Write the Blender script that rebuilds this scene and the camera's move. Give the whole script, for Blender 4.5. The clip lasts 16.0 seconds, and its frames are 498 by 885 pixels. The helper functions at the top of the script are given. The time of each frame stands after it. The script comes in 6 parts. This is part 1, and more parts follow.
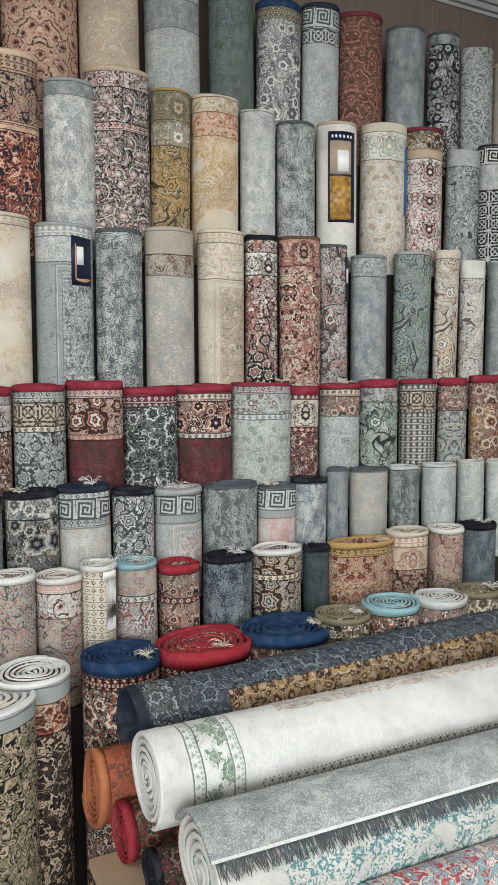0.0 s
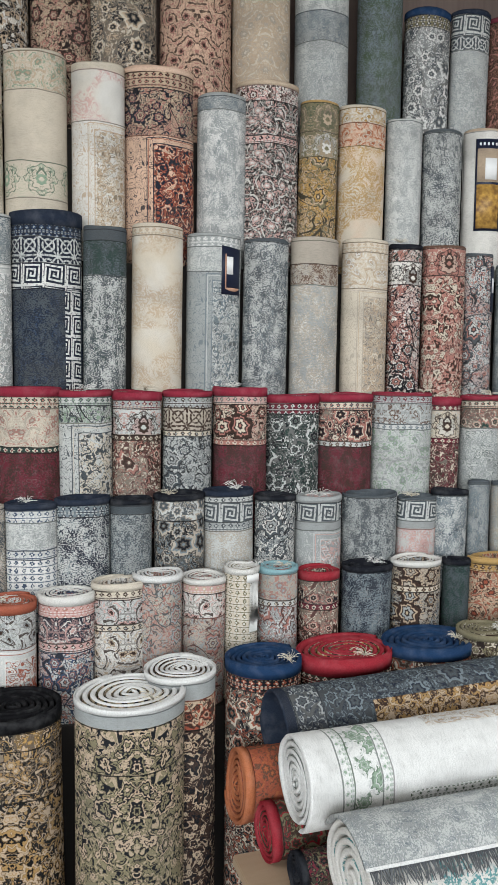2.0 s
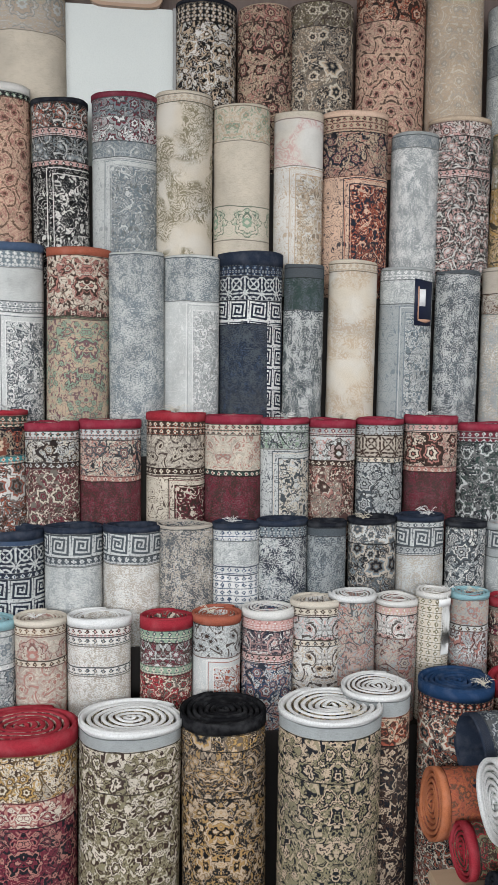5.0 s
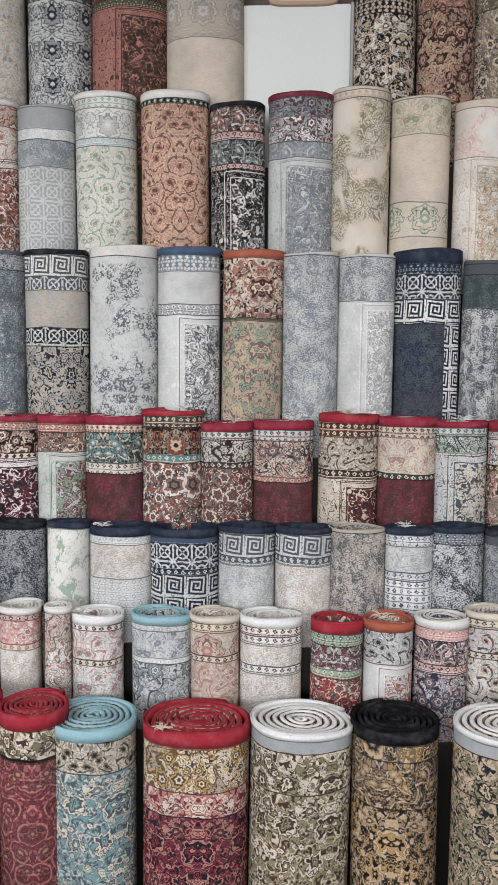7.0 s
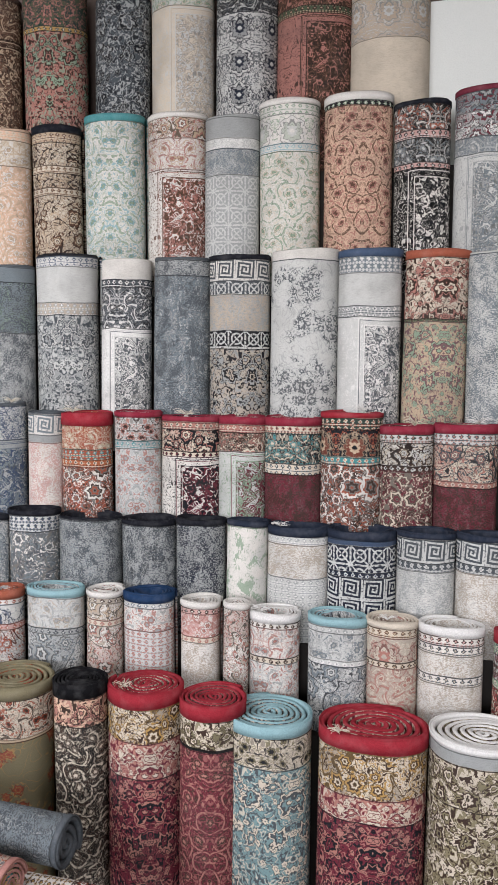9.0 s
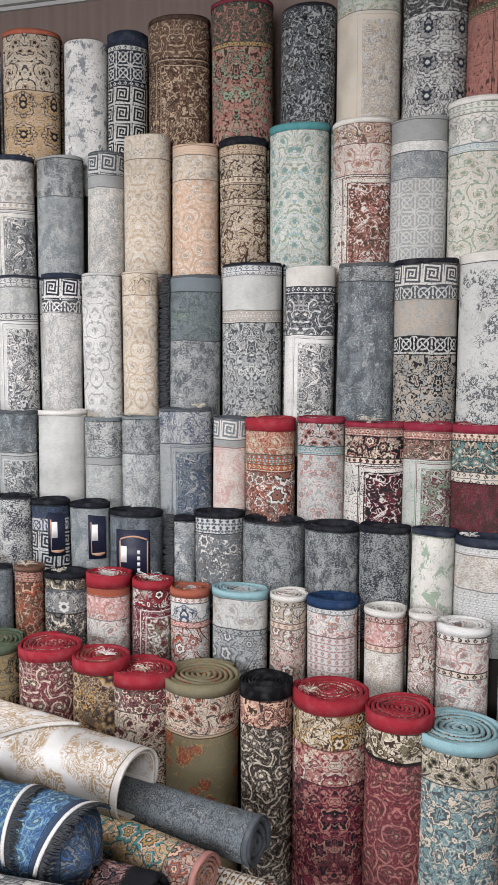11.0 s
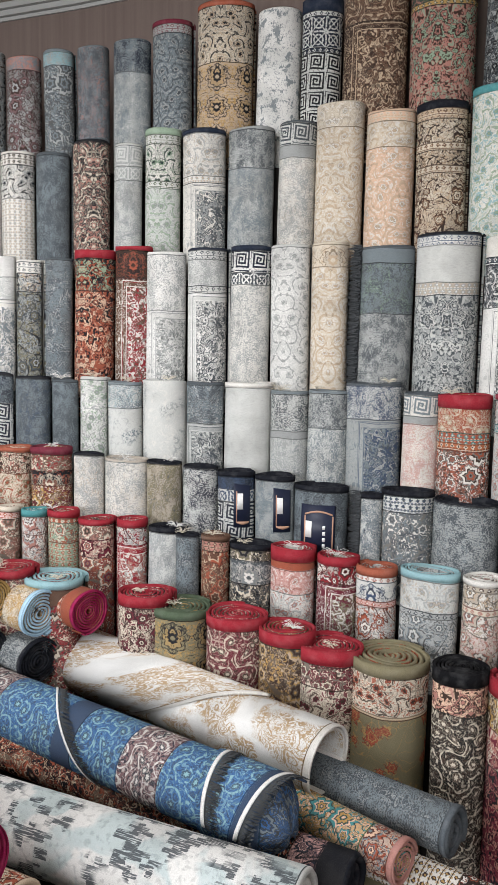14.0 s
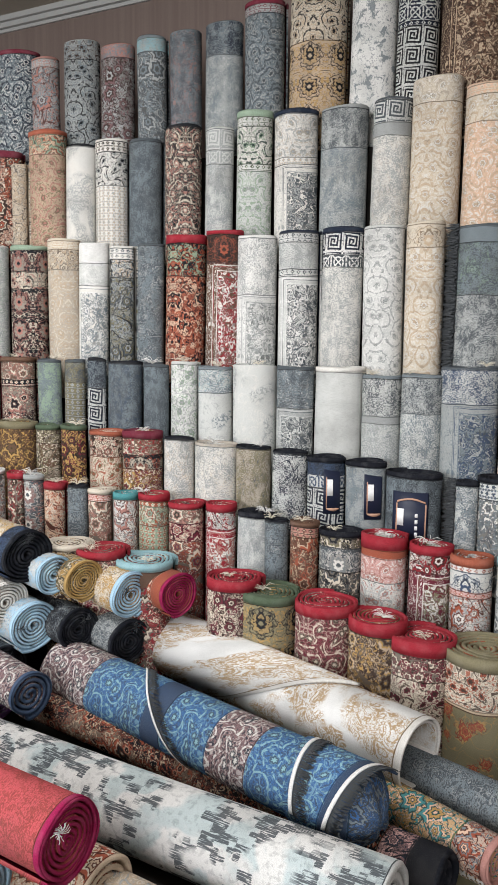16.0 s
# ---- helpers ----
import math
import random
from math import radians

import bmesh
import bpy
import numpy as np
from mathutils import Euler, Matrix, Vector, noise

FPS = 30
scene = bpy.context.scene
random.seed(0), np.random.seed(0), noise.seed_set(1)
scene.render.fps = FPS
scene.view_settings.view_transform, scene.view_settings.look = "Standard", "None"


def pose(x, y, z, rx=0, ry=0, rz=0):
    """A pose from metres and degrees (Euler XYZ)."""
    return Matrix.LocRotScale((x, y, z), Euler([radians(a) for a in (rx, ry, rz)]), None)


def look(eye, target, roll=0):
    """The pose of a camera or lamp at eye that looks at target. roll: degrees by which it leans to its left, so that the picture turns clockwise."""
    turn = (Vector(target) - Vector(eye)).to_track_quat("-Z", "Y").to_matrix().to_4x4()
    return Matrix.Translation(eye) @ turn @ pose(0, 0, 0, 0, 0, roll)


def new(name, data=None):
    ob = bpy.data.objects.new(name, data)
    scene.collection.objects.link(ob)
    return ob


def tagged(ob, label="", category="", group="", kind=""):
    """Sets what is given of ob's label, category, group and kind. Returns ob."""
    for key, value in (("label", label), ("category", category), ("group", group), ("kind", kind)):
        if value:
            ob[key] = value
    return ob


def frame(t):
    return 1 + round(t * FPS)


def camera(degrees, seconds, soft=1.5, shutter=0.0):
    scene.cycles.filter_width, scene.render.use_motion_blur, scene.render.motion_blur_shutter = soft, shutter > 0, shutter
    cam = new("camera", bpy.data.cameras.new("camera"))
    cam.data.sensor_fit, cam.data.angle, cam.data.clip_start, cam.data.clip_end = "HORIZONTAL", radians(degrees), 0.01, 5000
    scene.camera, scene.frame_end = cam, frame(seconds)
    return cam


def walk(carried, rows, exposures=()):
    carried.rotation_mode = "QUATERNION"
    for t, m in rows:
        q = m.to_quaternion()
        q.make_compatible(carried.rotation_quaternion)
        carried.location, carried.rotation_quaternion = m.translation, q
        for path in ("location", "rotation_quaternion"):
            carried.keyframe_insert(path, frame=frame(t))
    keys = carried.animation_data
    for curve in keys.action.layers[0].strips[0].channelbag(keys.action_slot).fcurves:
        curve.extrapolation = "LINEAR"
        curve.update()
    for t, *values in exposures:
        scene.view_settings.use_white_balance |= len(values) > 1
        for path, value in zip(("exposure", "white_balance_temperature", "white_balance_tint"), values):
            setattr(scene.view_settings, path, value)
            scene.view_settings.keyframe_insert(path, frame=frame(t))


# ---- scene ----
cam = camera(34.4, 16.0, soft=0.7)
PATH = [
    (0, (0.164, -0.639, 1.85), (0.567, 1.309, 1.637), -0.1),
    (0.5, (0.127, -0.648, 1.858), (0.463, 1.312, 1.642), 0.2),
    (1, (0.09, -0.647, 1.86), (0.369, 1.322, 1.648), 0.7),
    (1.5, (0.05, -0.645, 1.861), (0.255, 1.334, 1.655), 0.7),
    (2, (0.027, -0.648, 1.856), (0.17, 1.337, 1.658), 0.8),
    (2.5, (-0.005, -0.66, 1.86), (0.076, 1.329, 1.666), 0.9),
    (3, (-0.038, -0.692, 1.862), (0.01, 1.299, 1.681), 0.9),
    (3.2, (-0.047, -0.707, 1.859), (-0.011, 1.285, 1.682), 0.7),
    (5.3, (-0.127, -0.801, 1.944), (-0.421, 1.17, 1.769), 1.0),
    (5.5, (-0.136, -0.799, 1.959), (-0.464, 1.166, 1.774), 1.2),
    (6, (-0.141, -0.792, 1.965), (-0.564, 1.153, 1.775), 0.9),
    (6.5, (-0.153, -0.792, 1.978), (-0.653, 1.134, 1.773), 1.0),
    (7, (-0.178, -0.793, 1.968), (-0.794, 1.099, 1.761), 0.5),
    (7.5, (-0.202, -0.791, 1.956), (-0.922, 1.064, 1.752), 0.3),
    (7.9, (-0.213, -0.795, 1.949), (-0.99, 1.037, 1.749), 0.5),
    (8, (-0.216, -0.796, 1.947), (-1.014, 1.027, 1.749), 0.4),
    (8.5, (-0.226, -0.805, 1.945), (-1.116, 0.976, 1.751), 0.4),
    (8.7, (-0.239, -0.804, 1.955), (-1.161, 0.96, 1.753), 0.3),
    (9, (-0.235, -0.816, 1.948), (-1.217, 0.915, 1.756), 0.4),
    (9.4, (-0.251, -0.826, 1.941), (-1.311, 0.86, 1.757), 0.4),
    (9.5, (-0.253, -0.833, 1.94), (-1.325, 0.846, 1.758), 0.4),
    (9.6, (-0.255, -0.839, 1.939), (-1.34, 0.832, 1.758), 0.4),
    (9.8, (-0.265, -0.843, 1.943), (-1.383, 0.805, 1.761), 0.3),
    (10, (-0.268, -0.848, 1.947), (-1.426, 0.773, 1.763), 0.3),
    (10.2, (-0.288, -0.862, 1.955), (-1.469, 0.741, 1.767), 0.4),
    (12.3, (-0.413, -0.925, 1.945), (-1.838, 0.468, 1.774), 0.2),
    (12.5, (-0.435, -0.942, 1.948), (-1.867, 0.442, 1.768), 0.5),
    (13, (-0.468, -0.953, 1.936), (-1.935, 0.391, 1.732), 0.7),
    (13.5, (-0.498, -0.97, 1.927), (-1.997, 0.335, 1.704), 0.9),
    (14, (-0.517, -0.983, 1.915), (-2.042, 0.29, 1.686), 1.0),
    (14.5, (-0.519, -0.96, 1.912), (-2.088, 0.259, 1.68), 0.6),
    (15, (-0.533, -0.95, 1.901), (-2.13, 0.229, 1.656), 0.6),
    (15.5, (-0.54, -0.953, 1.896), (-2.168, 0.18, 1.643), 0.9),
    (16, (-0.55, -0.969, 1.891), (-2.202, 0.128, 1.634), 0.7),
]
walk(cam, [(t, look(eye, target, roll)) for t, eye, target, roll in PATH],
     [(0, 0.0, 6450, 3), (3, 0.0, 6200, 5), (6, 0.0, 6250, 8), (9, 0.0, 6450, 13), (12.5, 0.0, 6500, 10), (16, 0.0, 6550, 8)])

# ---- world and light ----
world = bpy.data.worlds.new("daylight")
scene.world = world
world.use_nodes = True
sky = world.node_tree.nodes.new("ShaderNodeTexSky")
sky.sky_type, sky.sun_disc, sky.sun_elevation, sky.sun_rotation = "NISHITA", False, radians(40), radians(190)
world.node_tree.links.new(sky.outputs[0], world.node_tree.nodes["Background"].inputs[0])
world.node_tree.nodes["Background"].inputs[1].default_value = 0.12


def area_lamp(name, m, sx, sy, watts, colour):
    d = bpy.data.lights.new(name, "AREA")
    d.shape, d.size, d.size_y, d.energy, d.color = "RECTANGLE", sx, sy, watts, colour
    ob = new(name, d)
    ob.matrix_world = m
    return ob


# Broad soft lamp for an assumed, unseen shop window behind the camera.
area_lamp("assumed_front_light", look((-0.55, -5.0, 2.3), (-0.55, 2.0, 2.2)), 6.8, 2.0, 440, (0.98, 0.98, 1.015))
# Two added overhead fill lamps: the display's right end and the left pile.
area_lamp("added_overhead_fill", look((1.9, 0.7, 3.74), (1.9, 0.9, 0.0)), 1.6, 0.6, 55, (0.98, 0.98, 1.015))
area_lamp("added_overhead_fill", look((-2.5, -1.0, 3.74), (-2.5, -0.9, 0.0)), 2.4, 0.7, 85, (0.98, 0.98, 1.015))
scene.view_settings.exposure = 0.0

# ---- materials ----
PALETTE = {
    "ivory": "d8d5cf", "cream": "cfc5b5", "sand": "beab95", "beige": "b5aca0", "white": "dddcd9", "mist": "c6c7c4",
    "ash": "a3a6a5", "steel": "7d868b", "slate": "565c61", "navy": "2b3240", "denim": "46566e", "ink": "212329",
    "black": "18181a", "red": "982f39", "wine": "71313e", "rust": "a05b47", "rose": "ae7f76", "brown": "6a5143",
    "umber": "46362f", "gold": "b4945f", "olive": "7f7860", "moss": "55624f", "sage": "93a692", "teal": "528f92",
    "aqua": "8fb2b8", "forest": "364a44", "orange": "b06c4a", "peach": "d6b8a2", "pink": "cba8a2", "blue": "253c5c",
    "lilac": "8a62a0", "cobalt": "486d9a", "magenta": "96254f", "sky": "a8c8dc", "mauve": "806668", "brick": "9a4f4b", "tan": "a88a5e", "coral": "bd5c60", "crimson": "8c3040", "khaki": "8b836a", "lagoon": "7c9799",
}


def rgb(name):
    h = PALETTE[name]
    c = [int(h[i:i + 2], 16) / 255 for i in (0, 2, 4)]
    return tuple((x / 12.92 if x < 0.04 else ((x + 0.055) / 1.055) ** 2.4) for x in c) + (1.0,)


class Net:
    """A short hand for shader nodes."""

    def __init__(self, tree):
        self.tree = tree

    def node(self, kind):
        return self.tree.nodes.new(kind)

    def put(self, socket, value):
        if isinstance(value, bpy.types.NodeSocket):
            self.tree.links.new(value, socket)
        else:
            socket.default_value = value

    def m(self, op, a, b=0.0, c=0.0):
        n = self.node("ShaderNodeMath")
        n.operation = op
        for s, v in zip(n.inputs, (a, b, c)):
            self.put(s, v)
        return n.outputs[0]

    def vec(self, x, y, z=0.0):
        n = self.node("ShaderNodeCombineXYZ")
        for s, v in zip(n.inputs, (x, y, z)):
            self.put(s, v)
        return n.outputs[0]

    def noise(self, v, scale, detail=1.0, distortion=0.0):
        n = self.node("ShaderNodeTexNoise")
        n.noise_dimensions = "2D"
        self.put(n.inputs["Vector"], v)
        n.inputs["Scale"].default_value, n.inputs["Detail"].default_value = scale, detail
        n.inputs["Distortion"].default_value = distortion
        return n.outputs[0]

    def mix(self, f, a, b):
        n = self.node("ShaderNodeMix")
        n.data_type = "RGBA"
        self.put(n.inputs[0], f)
        self.put(n.inputs[6], a)
        self.put(n.inputs[7], b)
        return n.outputs[2]

    def step(self, x, lo, hi):
        n = self.node("ShaderNodeMapRange")
        self.put(n.inputs[0], x)
        n.inputs[1].default_value, n.inputs[2].default_value = lo, hi
        return n.outputs[0]

    def fold(self, x, size):
        """The cell coordinate from -0.5 to 0.5."""
        return self.m("SUBTRACT", self.m("FRACT", self.m("DIVIDE", x, size)), 0.5)

    def mirror(self, x, size):
        return self.m("PINGPONG", x, size)


def motif(name, build):
    g = bpy.data.node_groups.new("motif_" + name, "ShaderNodeTree")
    for s in ("U", "V"):
        g.interface.new_socket(s, in_out="INPUT", socket_type="NodeSocketFloat")
    for s in ("A", "B", "C"):
        g.interface.new_socket(s, in_out="INPUT", socket_type="NodeSocketColor")
    g.interface.new_socket("Color", in_out="OUTPUT", socket_type="NodeSocketColor")
    n = Net(g)
    i, o = n.node("NodeGroupInput"), n.node("NodeGroupOutput")
    n.put(o.inputs[0], build(n, *[i.outputs[k] for k in ("U", "V", "A", "B", "C")]))
    return g


def scroll_lines(n, u, v, scale, turns, width, size):
    p = n.vec(n.mirror(u, size), v)
    f = n.noise(p, scale, 1.0, 0.9)
    line = n.m("ABSOLUTE", n.m("SUBTRACT", n.m("FRACT", n.m("MULTIPLY", f, turns)), 0.5))
    return n.step(line, width, width - 0.06), f, p


def m_plain(n, u, v, a, b, c):
    f = n.noise(n.vec(u, v), 26.0, 3.0)
    col = n.mix(n.m("MULTIPLY", n.step(f, 0.4, 0.7), 0.09), a, (0.12, 0.115, 0.11, 1))
    dash = n.noise(n.vec(n.m("MULTIPLY", u, 45.0), n.m("MULTIPLY", v, 480.0)), 1.0, 2.0)
    return n.mix(n.m("MULTIPLY", n.step(dash, 0.55, 0.68), 0.16), col, (0.05, 0.05, 0.05, 1))


def m_blot(n, u, v, a, b, c):
    """Large worn-off patches of a darker pattern on a pale ground."""
    streak = n.noise(n.vec(n.m("MULTIPLY", u, 240.0), n.m("MULTIPLY", v, 70.0)), 1.0, 2.0)
    big = n.noise(n.vec(u, v), 21.0, 5.0, 0.4)
    k = n.m("ADD", big, n.m("MULTIPLY", n.m("SUBTRACT", streak, 0.5), 0.34))
    col = n.mix(n.m("MULTIPLY", n.step(n.noise(n.vec(u, v), 7.0, 2.0), 0.48, 0.6), 0.6), a, c)
    leaf = n.noise(n.vec(u, v), 70.0, 2.0, 1.5)
    col = n.mix(n.m("MULTIPLY", n.step(leaf, 0.60, 0.62), 0.6), col, b)
    return n.mix(n.m("MULTIPLY", n.step(k, 0.59, 0.61), 0.85), col, b)


def m_ghost(n, u, v, a, b, c):
    """Fragments of a stepped border, worn into streaks, over soft tinted clouds."""
    streak = n.noise(n.vec(n.m("MULTIPLY", u, 300.0), n.m("MULTIPLY", v, 26.0)), 1.0, 2.0)
    jag = n.m("MULTIPLY", n.m("SUBTRACT", streak, 0.5), 0.013)
    qu = n.m("FLOOR", n.m("MULTIPLY", u, 75.0))
    qv = n.m("FLOOR", n.m("MULTIPLY", n.m("ADD", v, jag), 48.0))
    block = n.noise(n.vec(qu, qv), 0.31, 1.0)
    region = n.noise(n.vec(u, v), 6.0, 1.5)
    on = n.m("MULTIPLY", n.step(block, 0.49, 0.51), n.step(region, 0.40, 0.46))
    on = n.m("MULTIPLY", on, n.step(streak, 0.36, 0.46))
    cloud = n.step(n.noise(n.vec(u, v), 9.0, 3.0, 0.5), 0.48, 0.60)
    col = n.mix(n.m("MULTIPLY", cloud, 0.42), a, c)
    dust = n.step(n.noise(n.vec(u, v), 60.0, 3.0), 0.55, 0.65)
    col = n.mix(n.m("MULTIPLY", dust, 0.22), col, b)
    return n.mix(n.m("MULTIPLY", on, 0.92), col, b)


def m_damask(n, u, v, a, b, c):
    """Clusters of thin scrolls that fade out on a pale, clouded ground."""
    cluster = n.step(n.noise(n.vec(u, v), 6.5, 2.0, 0.4), 0.42, 0.50)
    line, f, p = scroll_lines(n, u, v, 20.0, 7.0, 0.24, 0.3)
    leaf = n.step(n.m("ABSOLUTE", n.m("SUBTRACT", n.noise(p, 62.0, 1.0, 1.6), 0.52)), 0.05, 0.03)
    wear = n.step(n.noise(n.vec(u, v), 150.0, 2.0), 0.28, 0.44)
    cloud = n.step(n.noise(n.vec(u, v), 8.0, 3.0), 0.40, 0.66)
    col = n.mix(n.m("MULTIPLY", cloud, 0.5), a, c)
    k = n.m("MULTIPLY", n.m("MAXIMUM", line, leaf), n.m("MULTIPLY", cluster, wear))
    return n.mix(n.m("MULTIPLY", k, 0.85), col, b)


def m_chain(n, u, v, a, b, c):
    x, y = n.fold(u, 0.026), n.fold(v, 0.026)
    s = n.m("ADD", n.m("ABSOLUTE", x), n.m("ABSOLUTE", y))
    s = n.m("ADD", s, n.m("MULTIPLY", n.m("SUBTRACT", n.noise(n.vec(u, v), 160.0, 1.0), 0.5), 0.5))
    col = n.mix(n.step(s, 0.36, 0.31), a, b)
    col = n.mix(n.step(s, 0.17, 0.12), col, c)
    z = n.m("ABSOLUTE", n.fold(u, 0.013))
    twig = n.m("MULTIPLY", n.step(n.m("ABSOLUTE", y), 0.28, 0.33), n.step(z, 0.3, 0.24))
    col = n.mix(n.m("MULTIPLY", twig, 0.8), col, c)
    return n.mix(n.step(n.m("ABSOLUTE", y), 0.44, 0.46), col, b)


def m_key(n, u, v, a, b, c):
    x, y = n.fold(u, 0.08), n.fold(v, 0.08)
    d = n.m("MAXIMUM", n.m("ABSOLUTE", x), n.m("ABSOLUTE", y))
    t = n.m("DIVIDE", n.m("ARCTAN2", y, x), 6.2832)
    f = n.m("FRACT", n.m("ADD", n.m("MULTIPLY", d, 5.6), t))
    on = n.m("MAXIMUM", n.step(f, 0.50, 0.56), n.step(d, 0.455, 0.465))
    wear = n.step(n.noise(n.vec(u, v), 120.0, 3.0), 0.25, 0.45)
    return n.mix(n.m("MULTIPLY", on, wear), b, a)


def m_cross(n, u, v, a, b, c):
    x, y = n.fold(u, 0.066), n.fold(v, 0.066)
    ax, ay = n.m("ABSOLUTE", x), n.m("ABSOLUTE", y)
    k = n.m("ABSOLUTE", n.m("SUBTRACT", ax, ay))
    d = n.m("MAXIMUM", ax, ay)
    r = n.m("SQRT", n.m("ADD", n.m("MULTIPLY", x, x), n.m("MULTIPLY", y, y)))
    ring = n.step(n.m("ABSOLUTE", n.m("SUBTRACT", r, 0.3)), 0.06, 0.045)
    on = n.m("MAXIMUM", n.m("MAXIMUM", n.step(k, 0.07, 0.05), n.step(d, 0.44, 0.45)), ring)
    wear = n.step(n.noise(n.vec(u, v), 110.0, 3.0), 0.28, 0.5)
    return n.mix(n.m("MULTIPLY", on, wear), b, a)


def flowers(n, p, scale, jitter, big, spread):
    """Distance-like field of scattered rosettes with rounded petals, and a random number for each."""
    vo = n.node("ShaderNodeTexVoronoi")
    vo.voronoi_dimensions = "2D"
    n.put(vo.inputs["Vector"], p)
    vo.inputs["Scale"].default_value, vo.inputs["Randomness"].default_value = scale, jitter
    off = n.node("ShaderNodeVectorMath")
    off.operation = "SUBTRACT"
    n.put(off.inputs[0], p)
    n.put(off.inputs[1], vo.outputs["Position"])
    sp = n.node("ShaderNodeSeparateXYZ")
    n.put(sp.inputs[0], off.outputs[0])
    pick = n.node("ShaderNodeSeparateColor")
    n.put(pick.inputs[0], vo.outputs["Color"])
    ang = n.m("ADD", n.m("ARCTAN2", sp.outputs[1], sp.outputs[0]), n.m("MULTIPLY", pick.outputs[0], 6.0))
    size = n.m("ADD", big, n.m("MULTIPLY", pick.outputs[1], spread))
    petal = n.m("SUBTRACT", 1.0, n.m("ABSOLUTE", n.m("COSINE", n.m("MULTIPLY", ang, 3.0))))
    wave = n.m("ADD", n.m("MULTIPLY", petal, 0.38), n.m("MULTIPLY", n.m("COSINE", n.m("MULTIPLY", ang, 14.0)), 0.07))
    return n.m("MULTIPLY", n.m("MULTIPLY", vo.outputs["Distance"], size), n.m("ADD", 0.95, wave)), pick.outputs[2]


def warped(n, u, v, amount):
    p0 = n.vec(u, v)
    wu = n.m("ADD", u, n.m("MULTIPLY", n.m("SUBTRACT", n.noise(p0, 16.0, 1.0), 0.5), amount))
    wv = n.m("ADD", v, n.m("MULTIPLY", n.m("SUBTRACT", n.noise(n.vec(v, u), 13.0, 1.0), 0.5), amount))
    return p0, n.vec(wu, wv)


def spirals(n, p, scale, jitter):
    """Angle and radius inside scattered round cells, with two random numbers for each."""
    vo = n.node("ShaderNodeTexVoronoi")
    vo.voronoi_dimensions = "2D"
    n.put(vo.inputs["Vector"], p)
    vo.inputs["Scale"].default_value, vo.inputs["Randomness"].default_value = scale, jitter
    off = n.node("ShaderNodeVectorMath")
    off.operation = "SUBTRACT"
    n.put(off.inputs[0], p)
    n.put(off.inputs[1], vo.outputs["Position"])
    sp = n.node("ShaderNodeSeparateXYZ")
    n.put(sp.inputs[0], off.outputs[0])
    pick = n.node("ShaderNodeSeparateColor")
    n.put(pick.inputs[0], vo.outputs["Color"])
    return n.m("ARCTAN2", sp.outputs[1], sp.outputs[0]), vo.outputs["Distance"], pick.outputs[0], pick.outputs[1]


def m_scroll(n, u, v, a, b, c):
    """Leafy vines that curl round small rosettes, mirrored about the middle."""
    p0, p = warped(n, n.mirror(n.m("ADD", u, 0.05), 0.19), v, 0.034)
    ang, rad, r1, r2 = spirals(n, p, 14.5, 0.95)
    hand = n.m("SUBTRACT", n.m("MULTIPLY", n.m("GREATER_THAN", r1, 0.5), 2.0), 1.0)
    s = n.m("ADD", n.m("MULTIPLY", n.m("DIVIDE", ang, 6.2832), hand), n.m("ADD", n.m("MULTIPLY", rad, 2.3), r2))
    g = n.m("SUBTRACT", 0.5, n.m("ABSOLUTE", n.m("SUBTRACT", n.m("FRACT", s), 0.5)))
    swell = n.m("SINE", n.m("ADD", n.m("MULTIPLY", ang, 5.0), n.m("MULTIPLY", rad, 31.0)))
    wid = n.m("ADD", 0.115, n.m("MULTIPLY", swell, 0.085))
    k = n.m("SUBTRACT", g, wid)
    leaf = n.noise(p, 66.0, 1.5, 1.4)
    dark = n.mix(0.45, b, (0.02, 0.018, 0.02, 1))
    col = n.mix(n.m("MULTIPLY", n.step(leaf, 0.55, 0.565), 0.9), a, c)
    col = n.mix(n.m("MULTIPLY", n.step(leaf, 0.40, 0.385), 0.5), col, b)
    col = n.mix(n.step(k, 0.085, 0.055), col, a)
    wear = n.step(n.noise(p0, 95.0, 2.0), 0.30, 0.46)
    col = n.mix(n.m("MULTIPLY", n.step(k, 0.015, -0.01), n.m("MULTIPLY", wear, 0.9)), col, b)
    col = n.mix(n.m("MULTIPLY", n.step(n.m("ABSOLUTE", k), 0.03, 0.012), n.m("MULTIPLY", wear, 0.6)), col, dark)
    petal = n.m("MULTIPLY", n.m("ABSOLUTE", n.m("COSINE", n.m("MULTIPLY", ang, 3.0))), 0.06)
    q = n.m("SUBTRACT", rad, petal)
    for lo, t in ((0.17, a), (0.15, dark), (0.13, c), (0.07, dark), (0.045, b)):
        col = n.mix(n.step(q, lo, lo - 0.012), col, t)
    fine = n.step(n.noise(n.vec(u, v), 260.0, 2.0), 0.54, 0.60)
    return n.mix(n.m("MULTIPLY", fine, 0.25), col, n.mix(0.3, b, (0.05, 0.05, 0.05, 1)))


